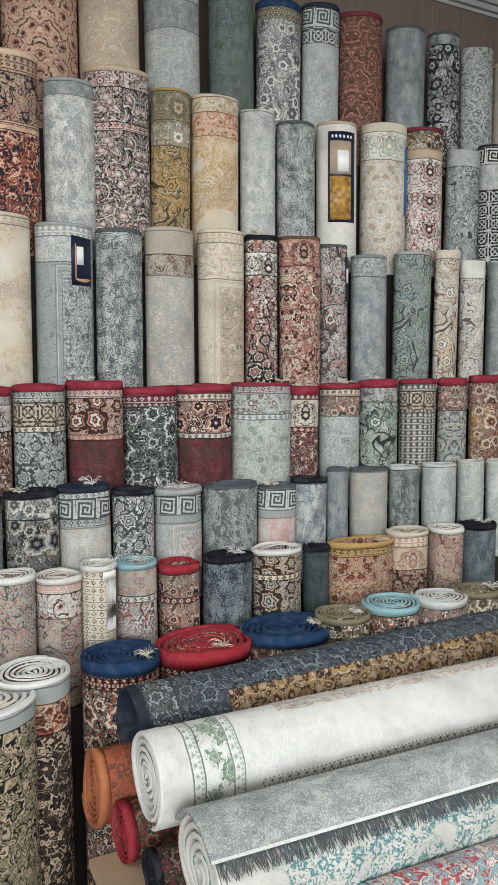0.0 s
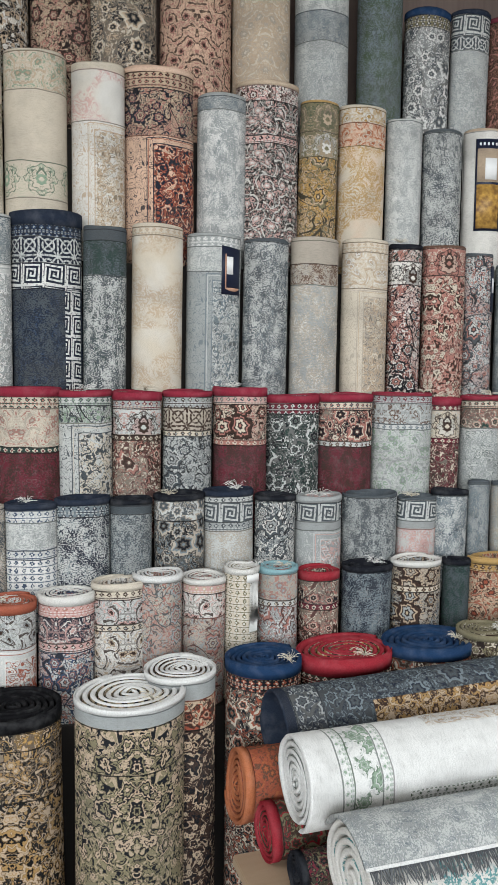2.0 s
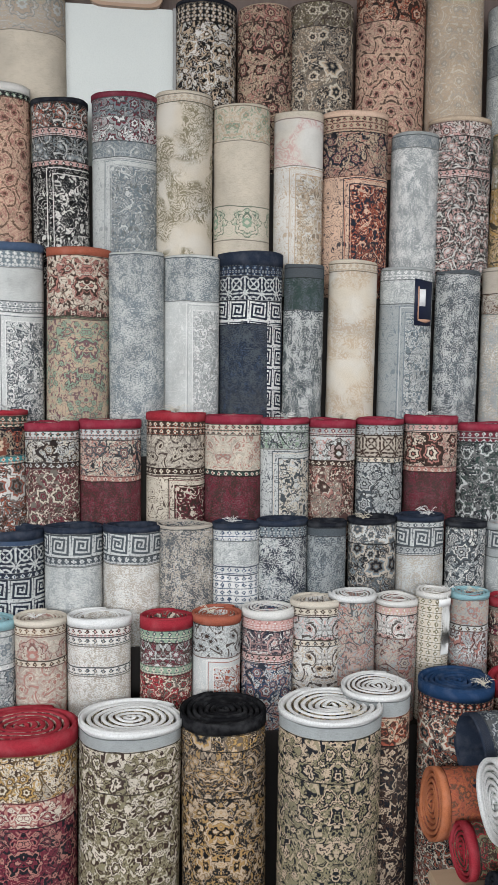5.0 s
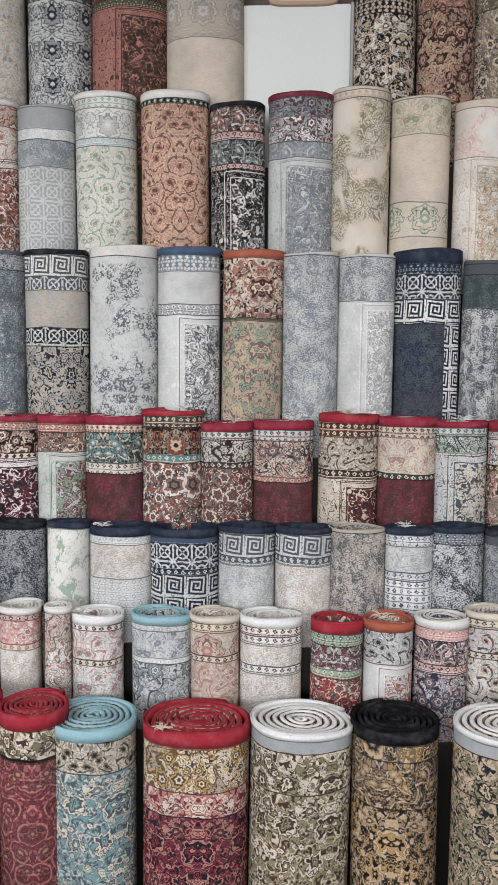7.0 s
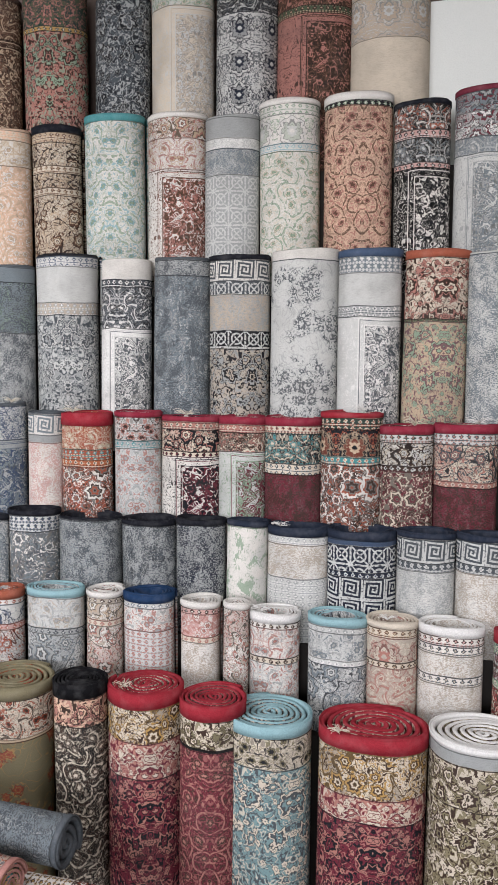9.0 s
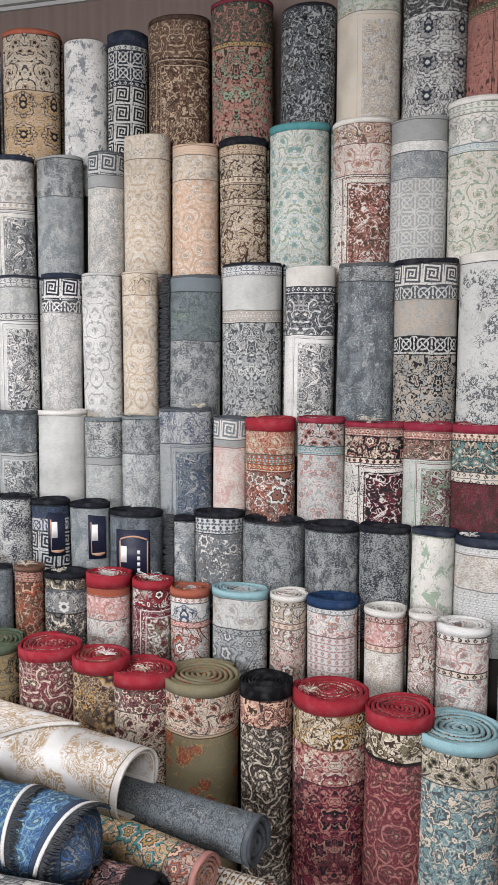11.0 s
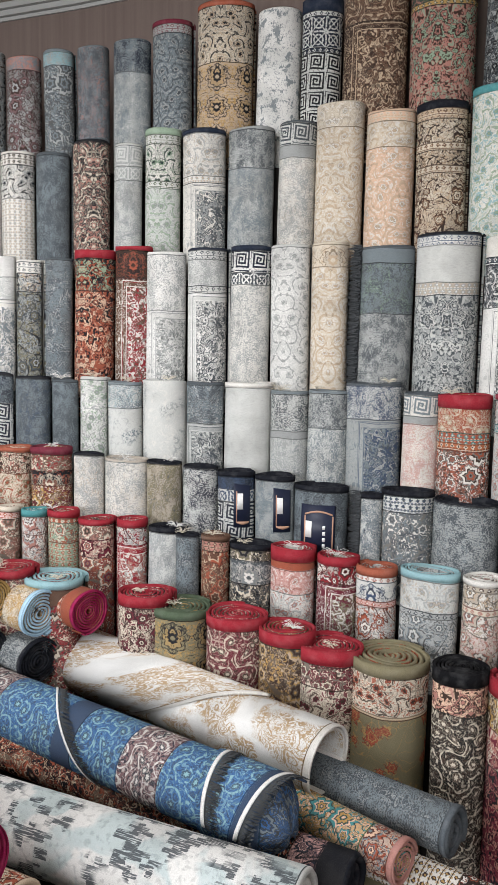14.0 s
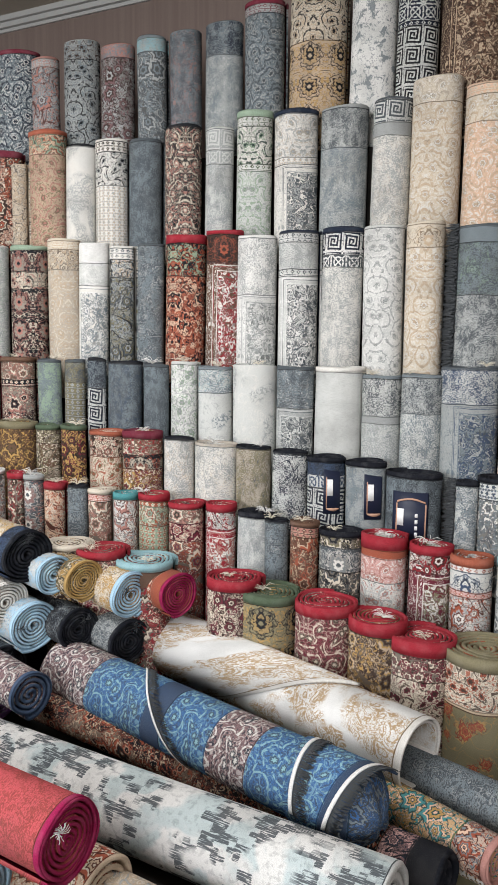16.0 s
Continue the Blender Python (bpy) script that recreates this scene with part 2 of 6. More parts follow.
def m_garden(n, u, v, a, b, c):
    """Large and small flowers with twigs on a ground that stays open."""
    p0, p = warped(n, n.mirror(n.m("ADD", u, 0.06), 0.23), v, 0.03)
    big, pick = flowers(n, p, 10.5, 0.9, 0.80, 1.3)
    big = n.m("ADD", big, n.step(pick, 0.36, 0.34))
    small, pick2 = flowers(n, p, 25.0, 1.0, 0.85, 1.2)
    small = n.m("ADD", small, n.step(pick2, 0.46, 0.44))
    torn = n.m("SUBTRACT", n.noise(p0, 46.0, 2.0), 0.5)
    big = n.m("ADD", n.m("MULTIPLY", big, 1.15), n.m("MULTIPLY", torn, 0.42))
    small = n.m("ADD", small, n.m("MULTIPLY", torn, 0.5))
    dark = n.mix(0.5, b, (0.02, 0.017, 0.016, 1))
    twig, f, q = scroll_lines(n, u, v, 17.0, 4.0, 0.07, 0.12)
    leaf = n.noise(p, 58.0, 1.5, 1.3)
    col = n.mix(n.m("MULTIPLY", twig, 0.9), a, b)
    col = n.mix(n.step(leaf, 0.575, 0.59), col, b)
    col = n.mix(n.m("MULTIPLY", n.step(leaf, 0.41, 0.395), 0.8), col, c)
    for lo, k in ((0.42, dark), (0.36, c), (0.17, b), (0.10, c)):
        col = n.mix(n.step(small, lo, lo - 0.025), col, k)
    for lo, k in ((0.47, dark), (0.43, c), (0.34, dark), (0.31, b), (0.22, a), (0.13, dark), (0.08, c)):
        col = n.mix(n.step(big, lo, lo - 0.02), col, k)
    return col


def m_drift(n, u, v, a, b, c):
    """A pale ground whose flower sprays thicken away from the end."""
    p0, p = warped(n, u, v, 0.02)
    rad, pick = flowers(n, p, 21.0, 1.0, 0.75, 1.2)
    leaf = n.noise(p, 60.0, 2.0, 1.6)
    region = n.m("ADD", n.noise(p0, 7.0, 2.0), n.m("MULTIPLY", v, 0.42))
    on = n.step(region, 0.57, 0.64)
    spray = n.m("MAXIMUM", n.step(leaf, 0.545, 0.565), n.m("MULTIPLY", n.step(rad, 0.40, 0.38), n.step(rad, 0.16, 0.18)))
    wear = n.step(n.noise(p0, 140.0, 2.0), 0.32, 0.46)
    ghost = n.step(n.m("ABSOLUTE", n.m("SUBTRACT", n.noise(p, 26.0, 1.0, 1.2), 0.5)), 0.03, 0.018)
    col = n.mix(n.m("MULTIPLY", ghost, 0.55), a, c)
    return n.mix(n.m("MULTIPLY", n.m("MULTIPLY", spray, on), n.m("MULTIPLY", wear, 0.9)), col, b)


def m_bloom(n, u, v, a, b, c):
    p0, p = warped(n, u, v, 0.02)
    rad, pick = flowers(n, p, 13.0, 1.0, 0.60, 1.7)
    rad = n.m("ADD", rad, n.m("MULTIPLY", n.step(pick, 0.31, 0.29), 1.0))
    dark = n.mix(0.72, b, (0.018, 0.015, 0.016, 1))
    # two grounds that meet along a scalloped line
    field = n.noise(p0, 7.5, 1.5, 0.6)
    ground = n.mix(n.step(field, 0.535, 0.545), a, n.mix(0.62, c, a))
    line, f, q = scroll_lines(n, u, v, 21.0, 5.0, 0.10, 3.0)
    leaf = n.noise(p, 74.0, 1.5, 1.3)
    col = n.mix(n.step(leaf, 0.555, 0.57), ground, dark)
    col = n.mix(n.step(leaf, 0.585, 0.60), col, c)
    col = n.mix(n.step(leaf, 0.405, 0.39), col, b)
    col = n.mix(line, col, dark)
    col = n.mix(n.step(n.m("ABSOLUTE", n.m("SUBTRACT", field, 0.54)), 0.012, 0.008), col, dark)
    for lo, k in ((0.47, dark), (0.42, b), (0.31, c), (0.25, dark), (0.20, a), (0.11, dark), (0.06, c)):
        col = n.mix(n.step(rad, lo, lo - 0.02), col, k)
    return col


def m_sprig(n, u, v, a, b, c):
    """Single flowers and thin vines on an open ground."""
    p0, p = warped(n, u, v, 0.02)
    rad, pick = flowers(n, p, 15.0, 0.9, 0.80, 1.1)
    rad = n.m("ADD", rad, n.m("MULTIPLY", n.step(pick, 0.26, 0.24), 1.0))
    dark = n.mix(0.34, b, (0.02, 0.018, 0.018, 1))
    line, f, q = scroll_lines(n, u, v, 13.0, 3.0, 0.055, 3.0)
    leaf = n.noise(p, 52.0, 1.0, 1.5)
    near = n.step(rad, 0.72, 0.55)
    col = n.mix(n.m("MULTIPLY", line, 0.85), a, c)
    col = n.mix(n.m("MULTIPLY", n.step(leaf, 0.57, 0.585), n.m("MAXIMUM", near, n.m("MULTIPLY", line, 0.9))), col, c)
    col = n.mix(n.m("MULTIPLY", n.step(leaf, 0.42, 0.405), near), col, dark)
    for lo, k in ((0.40, dark), (0.36, b), (0.25, c), (0.20, dark), (0.16, b), (0.08, dark)):
        col = n.mix(n.step(rad, lo, lo - 0.02), col, k)
    return col


def m_worn(n, u, v, a, b, c):
    rough = n.noise(n.vec(n.m("MULTIPLY", u, 170.0), n.m("MULTIPLY", v, 250.0)), 1.0, 3.0)
    patch = n.noise(n.vec(n.m("MULTIPLY", u, 1.6), v), 15.0, 3.0)
    damask = n.noise(n.vec(n.mirror(u, 0.3), v), 30.0, 2.0, 1.4)
    k = n.m("ADD", n.m("MULTIPLY", rough, 0.6), n.m("ADD", n.m("MULTIPLY", patch, 0.30), n.m("MULTIPLY", damask, 0.26)))
    line, f, p = scroll_lines(n, u, v, 22.0, 7.0, 0.16, 0.08)
    col = n.mix(n.m("MULTIPLY", n.m("MULTIPLY", line, n.step(rough, 0.40, 0.47)), 0.85), a, c)
    col = n.mix(n.m("MULTIPLY", n.step(damask, 0.56, 0.58), n.step(rough, 0.42, 0.5)), col, c)
    col = n.mix(n.m("MULTIPLY", n.step(k, 0.59, 0.60), 0.95), col, b)
    dash = n.noise(n.vec(n.m("MULTIPLY", u, 60.0), n.m("MULTIPLY", v, 420.0)), 1.0, 1.0)
    return n.mix(n.m("MULTIPLY", n.step(dash, 0.60, 0.66), 0.55), col, n.mix(0.4, b, (0.03, 0.03, 0.035, 1)))


def m_star(n, u, v, a, b, c):
    x, y = n.fold(n.m("ADD", u, 0.07), 0.14), n.fold(v, 0.13)
    r = n.m("SQRT", n.m("ADD", n.m("MULTIPLY", x, x), n.m("MULTIPLY", y, y)))
    ang = n.m("ARCTAN2", y, n.m("ABSOLUTE", x))
    lobes = n.m("MULTIPLY", n.m("ABSOLUTE", n.m("COSINE", n.m("MULTIPLY", ang, 4.0))), -0.2)
    q = n.m("MULTIPLY", r, n.m("ADD", 1.08, lobes))
    q = n.m("ADD", q, n.m("MULTIPLY", n.m("SUBTRACT", n.noise(n.vec(n.m("ABSOLUTE", x), y), 11.0, 1.0), 0.5), 0.10))
    line, f, p = scroll_lines(n, u, v, 30.0, 6.0, 0.13, 0.07)
    leaf = n.step(n.noise(p, 62.0, 1.0, 1.6), 0.55, 0.57)
    dark = n.mix(0.5, b, (0.03, 0.028, 0.03, 1))
    outer = n.mix(n.m("MULTIPLY", leaf, 0.8), n.mix(n.m("MULTIPLY", line, 0.8), a, b), c)
    inner = n.mix(line, n.mix(0.5, a, c), dark)
    col = n.mix(n.step(q, 0.40, 0.385), outer, dark)
    col = n.mix(n.step(q, 0.375, 0.36), col, n.mix(n.m("MULTIPLY", leaf, 0.7), a, b))
    col = n.mix(n.step(q, 0.29, 0.275), col, dark)
    col = n.mix(n.step(q, 0.265, 0.25), col, inner)
    col = n.mix(n.step(q, 0.14, 0.125), col, b)
    return n.mix(n.step(q, 0.07, 0.05), col, a)


def m_inset(n, u, v, a, b, c):
    d = n.m("MINIMUM", n.m("ADD", u, 0.03), n.m("SUBTRACT", v, 0.035))
    line, f, p = scroll_lines(n, u, v, 26.0, 7.0, 0.13, 0.06)
    edge = n.mix(n.m("MULTIPLY", line, 0.9), a, c)
    leaf = n.noise(n.vec(u, v), 46.0, 1.5, 1.5)
    field = n.mix(n.step(leaf, 0.55, 0.565), b, c)
    field = n.mix(n.step(leaf, 0.43, 0.415), field, a)
    field = n.mix(n.m("MULTIPLY", line, 0.8), field, n.mix(0.6, c, (0.02, 0.02, 0.02, 1)))
    col = n.mix(n.step(d, 0.0, 0.001), edge, field)
    for at, w, k in ((0.0, 0.002, c), (-0.018, 0.0015, b), (-0.024, 0.002, c), (0.006, 0.001, a)):
        col = n.mix(n.step(n.m("ABSOLUTE", n.m("SUBTRACT", d, at)), w, w - 0.0008), col, k)
    return col


MOTIFS = {k: motif(k, f) for k, f in dict(plain=m_plain, blot=m_blot, ghost=m_ghost, damask=m_damask, sprig=m_sprig, garden=m_garden, drift=m_drift, chain=m_chain, key=m_key, cross=m_cross, scroll=m_scroll, bloom=m_bloom, worn=m_worn, star=m_star, inset=m_inset).items()}


def finish(n, col, rough=0.95, bump=0.25, height=None):
    b = n.tree.nodes["Principled BSDF"]
    n.put(b.inputs["Base Color"], col)
    b.inputs["Roughness"].default_value = rough
    b.inputs["Sheen Weight"].default_value = 0.0
    b.inputs["Specular IOR Level"].default_value = 0.06 if rough > 0.9 else 0.3
    bp = n.node("ShaderNodeBump")
    bp.inputs["Strength"].default_value, bp.inputs["Distance"].default_value = bump, 0.004
    n.put(bp.inputs["Height"], height)
    n.tree.links.new(bp.outputs[0], b.inputs["Normal"])


def material(name):
    mat = bpy.data.materials.new(name)
    mat.use_nodes = True
    return mat, Net(mat.node_tree)


RUGS = {}


def rug(look_text):
    """A woven pattern of bands that follow one another down from the end of the carpet: motif:centimetres:colours."""
    if look_text in RUGS:
        return RUGS[look_text]
    mat, n = material("rug_" + str(len(RUGS)))
    uv = n.node("ShaderNodeUVMap")
    sp = n.node("ShaderNodeSeparateXYZ")
    n.put(sp.inputs[0], uv.outputs[0])
    rnd = n.node("ShaderNodeObjectInfo").outputs["Random"]
    u0, v0 = sp.outputs[0], sp.outputs[1]
    # the hand of the weave: lines are never quite straight
    wob = n.m("MULTIPLY", n.m("SUBTRACT", n.noise(n.vec(u0, v0), 9.0, 1.0), 0.5), 0.010)
    v = n.m("ADD", v0, wob)
    us = n.m("ADD", u0, n.m("MULTIPLY", rnd, 3.1))
    col, top, guard = None, 0.0, []
    for band in look_text.split("|"):
        kind, cm, *cs = band.split(":")
        cs = [rgb(c) for c in cs]
        cs += [cs[-1]] * (3 - len(cs))
        if kind == "rim":
            kind, cs = "plain", cs[:1] * 3
        g = n.node("ShaderNodeGroup")
        g.node_tree = MOTIFS[kind]
        n.put(g.inputs["U"], n.m("ADD", u0, n.m("MULTIPLY", n.m("SUBTRACT", rnd, 0.5), 0.06)) if kind in ("inset", "star") else us)
        n.put(g.inputs["V"], n.m("SUBTRACT", v, top))
        for s, c in zip("ABC", cs):
            g.inputs[s].default_value = c
        if col is None:
            col = g.outputs[0]
        else:
            col = n.mix(n.step(v, top - 0.0006, top + 0.0006), col, g.outputs[0])
            line = n.step(n.m("ABSOLUTE", n.m("SUBTRACT", v, top + 0.0025)), 0.0024, 0.0014)
            col = n.mix(n.m("MULTIPLY", line, 0.85), col, tuple(0.35 * min(x, y) for x, y in zip(cs[0][:3], cs[1][:3])) + (1,))
        top += float(cm) / 100
    # pile grain, faded streaks and dust
    grain = n.noise(n.vec(n.m("MULTIPLY", us, 420.0), n.m("MULTIPLY", v, 520.0)), 1.0, 2.0)
    fade = n.noise(n.vec(us, v), 6.0, 3.0)
    col = n.mix(n.m("MULTIPLY", n.step(grain, 0.42, 0.7), 0.24), col, (0.03, 0.028, 0.026, 1))
    col = n.mix(n.m("MULTIPLY", n.step(grain, 0.5, 0.3), 0.05), col, (0.62, 0.60, 0.58, 1))
    col = n.mix(n.m("MULTIPLY", n.step(fade, 0.45, 0.75), 0.22), col, (0.10, 0.095, 0.09, 1))
    deep = n.node("ShaderNodeGamma")
    n.put(deep.inputs[0], col)
    deep.inputs[1].default_value = 1.12
    col = deep.outputs[0]
    bw = n.node("ShaderNodeRGBToBW")
    n.put(bw.inputs[0], col)
    finish(n, col, bump=0.4, height=n.m("ADD", grain, n.m("MULTIPLY", bw.outputs[0], 0.9)))
    RUGS[look_text] = mat
    return mat


EDGES = {}


def edge(name):
    """The overlocked edge and back of a carpet, in one colour of yarn."""
    if name not in EDGES:
        mat, n = material("edge_" + name)
        tc = n.node("ShaderNodeTexCoord")
        a = n.node("ShaderNodeTexNoise")
        a.inputs["Scale"].default_value, a.inputs["Detail"].default_value = 330.0, 2.0
        n.put(a.inputs["Vector"], tc.outputs["Object"])
        b = n.node("ShaderNodeTexNoise")
        b.inputs["Scale"].default_value, b.inputs["Detail"].default_value = 28.0, 3.0
        n.put(b.inputs["Vector"], tc.outputs["Object"])
        c = rgb(name)
        col = n.mix(n.m("MULTIPLY", n.step(a.outputs[0], 0.35, 0.7), 0.5), c, tuple(0.45 * x for x in c[:3]) + (1,))
        col = n.mix(n.m("MULTIPLY", n.step(b.outputs[0], 0.45, 0.75), 0.25), col, tuple(min(1, 0.12 + x) for x in c[:3]) + (1,))
        finish(n, col, bump=0.5, height=a.outputs[0])
        EDGES[name] = mat
    return EDGES[name]


def surface(name, base, second, scale, rough, bump=0.15, stretch=(1, 1, 1), fine=180.0, amount=0.5):
    mat, n = material(name)
    tc = n.node("ShaderNodeTexCoord")
    mp = n.node("ShaderNodeMapping")
    mp.inputs["Scale"].default_value = stretch
    n.put(mp.inputs["Vector"], tc.outputs["Object"])
    big, small = n.node("ShaderNodeTexNoise"), n.node("ShaderNodeTexNoise")
    for node, s, d in ((big, scale, 4.0), (small, fine, 2.0)):
        node.inputs["Scale"].default_value, node.inputs["Detail"].default_value = s, d
        n.put(node.inputs["Vector"], mp.outputs[0])
    col = n.mix(n.m("MULTIPLY", n.step(big.outputs[0], 0.3, 0.7), amount), base, second)
    col = n.mix(n.m("MULTIPLY", n.step(small.outputs[0], 0.4, 0.7), 0.3 * amount), col, tuple(0.6 * x for x in base[:3]) + (1,))
    finish(n, col, rough, bump, height=small.outputs[0])
    return mat


WALLPAPER = surface("striped_wallpaper", (0.135, 0.10, 0.088, 1), (0.175, 0.135, 0.118, 1), 3.0, 0.8, stretch=(14, 14, 0.3), amount=0.7)
PLASTER = surface("ceiling_plaster", (0.30, 0.265, 0.22, 1), (0.36, 0.32, 0.27, 1), 1.2, 0.85)
WHITE_PAINT = surface("white_paint", (0.36, 0.36, 0.35, 1), (0.31, 0.31, 0.30, 1), 5.0, 0.5)
FLOOR = surface("grey_floor_tile", (0.16, 0.155, 0.15, 1), (0.22, 0.21, 0.20, 1), 2.0, 0.35)
# near-black colour stands in for the shade in the gaps between rolls
STEP = surface("shade_toned_step", (0.02, 0.017, 0.015, 1), (0.032, 0.027, 0.023, 1), 4.0, 0.8)
PLYWOOD = surface("plywood", (0.40, 0.29, 0.19, 1), (0.50, 0.38, 0.26, 1), 4.0, 0.7, stretch=(1, 8, 8))
BOARD = surface("white_board", (0.60, 0.625, 0.60, 1), (0.66, 0.68, 0.65, 1), 2.0, 0.4, amount=0.4)
TIMBER = surface("beech_frame", (0.36, 0.24, 0.17, 1), (0.44, 0.31, 0.22, 1), 8.0, 0.45, stretch=(1, 1, 6))
CARD = surface("dark_label_card", (0.012, 0.016, 0.035, 1), (0.02, 0.025, 0.05, 1), 20.0, 0.4, bump=0.02)
CARD_LINE = surface("copper_print", (0.45, 0.26, 0.18, 1), (0.5, 0.3, 0.2, 1), 40.0, 0.4, bump=0.02)
CARD_BLUE = surface("blue_label_card", (0.02, 0.12, 0.32, 1), (0.03, 0.16, 0.38, 1), 20.0, 0.4, bump=0.02)
CARD_GOLD = surface("gold_print", (0.55, 0.33, 0.08, 1), (0.12, 0.05, 0.02, 1), 45.0, 0.4, bump=0.02, amount=1.0)
STICKER = surface("paper_sticker", (0.75, 0.75, 0.74, 1), (0.68, 0.68, 0.68, 1), 20.0, 0.6, bump=0.02)
PRINT = surface("black_print", (0.03, 0.03, 0.03, 1), (0.05, 0.05, 0.05, 1), 20.0, 0.5, bump=0.02)
YARN = surface("raw_yarn", (0.66, 0.60, 0.48, 1), (0.74, 0.70, 0.62, 1), 30.0, 0.9)
YARN_WHITE = surface("white_yarn", (0.80, 0.79, 0.76, 1), (0.70, 0.69, 0.66, 1), 30.0, 0.9)
YARN_GREY = surface("grey_yarn", (0.10, 0.105, 0.11, 1), (0.18, 0.185, 0.19, 1), 30.0, 0.95)
YARN_DARK = surface("charcoal_yarn", (0.055, 0.06, 0.065, 1), (0.10, 0.105, 0.11, 1), 30.0, 0.95)


# ---- mesh helpers ----
def mesh_object(name, verts, faces, mats, parent=None, label="", uvs=None, which=None, smooth=True):
    me = bpy.data.meshes.new(name)
    me.from_pydata(verts, [], faces)
    for m in mats:
        me.materials.append(m)
    if which is not None:
        me.polygons.foreach_set("material_index", which)
    if uvs is not None:
        layer = me.uv_layers.new(name="UVMap")
        idx = np.empty(len(me.loops), dtype=np.int32)
        me.loops.foreach_get("vertex_index", idx)
        layer.data.foreach_set("uv", np.asarray(uvs, dtype=np.float32)[idx].ravel())
    me.polygons.foreach_set("use_smooth", [smooth] * len(me.polygons))
    me.update()
    ob = new(name, me)
    if parent is not None:
        ob.parent = parent
    if label:
        ob["label"] = label
    return ob


def part(name, bm, mat, parent=None, label=""):
    me = bpy.data.meshes.new(name)
    bm.to_mesh(me)
    bm.free()
    me.materials.append(mat)
    ob = new(name, me)
    if parent is not None:
        ob.parent = parent
    if label:
        ob["label"] = label
    return ob


def slab(x0, y0, z0, x1, y1, z1, bevel=0.0):
    bm = bmesh.new()
    bmesh.ops.create_cube(bm, size=1.0, matrix=Matrix.Translation(((x0 + x1) / 2, (y0 + y1) / 2, (z0 + z1) / 2)) @ Matrix.Diagonal((x1 - x0, y1 - y0, z1 - z0, 1)))
    if bevel:
        bmesh.ops.bevel(bm, geom=bm.edges[:], offset=bevel, segments=2, affect="EDGES")
    return bm


class Shape:
    """The outline of one rolled carpet: a flattened, slightly uneven spiral."""

    def __init__(self, r, turns, pitch, flat, seam, rnd):
        self.r, self.turns, self.pitch, self.flat, self.seam = r, turns, pitch, flat, seam
        self.a = [(rnd.uniform(-0.02, 0.02), rnd.uniform(0, 6.28)) for _ in range(3)]

    def at(self, turn, inset=0.0):
        """turn: 0 at the outer lip, growing inwards. Returns x, y."""
        th = self.seam + 2 * math.pi * turn
        rr = self.r - self.pitch * turn - inset
        wob = 1 + sum(k * math.cos((i + 2) * th + p) for i, (k, p) in enumerate(self.a))
        if turn < 0.12:
            rr += 0.003 * (1 - turn / 0.12)
        y = self.flat * rr if rr > 0 else rr
        return rr * wob * math.cos(th), y * wob * math.sin(th)


def sheet(shape, t0, t1, length, thick, steps, shoulder=0.6):
    """A strip of the rolled carpet between two turns. Rows of a sample: outer foot, outer head, crown, inner head, inner foot."""
    verts, uvs, faces, which = [], [], [], []
    arc, last = 0.0, None
    n = max(6, int(steps * (t1 - t0)))
    for i in range(n + 1):
        t = t0 + (t1 - t0) * i / n
        o, k, q = shape.at(t), shape.at(t, thick * 0.5), shape.at(t, thick)
        if last is not None:
            arc += math.hypot(o[0] - last[0], o[1] - last[1])
        last = o
        dip = 0.0025 * math.sin(5.0 * t + 9 * shape.seam) + 0.002 * math.sin(13 * t)
        hgt = length + dip
        for p, z in ((o, 0.0), (o, hgt - thick * shoulder), (k, hgt), (q, hgt - thick * shoulder), (q, 0.0)):
            verts.append((p[0], p[1], z))
            uvs.append((arc, length - z))
        if i:
            a, b = 5 * (i - 1), 5 * i
            for j in range(4):
                faces.append((a + j, a + j + 1, b + j + 1, b + j))
                which.append(0 if j == 0 or (j == 3 and t0 > 1) else 1)
    for e in (0, 5 * n):
        faces.append((e, e + 1, e + 2, e + 3, e + 4))
        which.append(0)
    # put u = 0 at the side that faces the room
    front = min(range(0, len(verts), 5), key=lambda j: verts[j][1])
    u_front = uvs[front][0]
    uvs = [(a - u_front, b) for a, b in uvs]
    return verts, faces, uvs, which


def tuft(parent, at, rnd, mat, size=0.03, count=16, name="string_tie", label="loose knot of pale yarn"):
    verts, faces = [], []
    w = 0.0008
    for k in range(3):
        verts.append((at[0] + w * math.cos(2.1 * k), at[1] + w * math.sin(2.1 * k), at[2] + 0.002))
    for i in range(count):
        th, up = rnd.uniform(0, 6.28), rnd.uniform(0.25, 1.3)
        ln = size * rnd.uniform(0.5, 1.25)
        side = Vector((-math.sin(th), math.cos(th), 0)) * w
        prev = (0, 1, 2)
        for k in (0.3, 0.65, 1.0):
            p = Vector(at) + Vector((math.cos(th + 0.5 * k) * ln * k, math.sin(th + 0.5 * k) * ln * k, 0.004 + ln * up * k * (1.35 - k)))
            b = len(verts)
            verts += [tuple(p - side), tuple(p + side), tuple(p + Vector((0, 0, w * 1.6)))]
            for e in ((0, 1), (1, 2), (2, 0)):
                faces.append((prev[e[0]], prev[e[1]], b + e[1], b + e[0]))
            prev = (b, b + 1, b + 2)
    return mesh_object(name, verts, faces, [mat], parent, label)


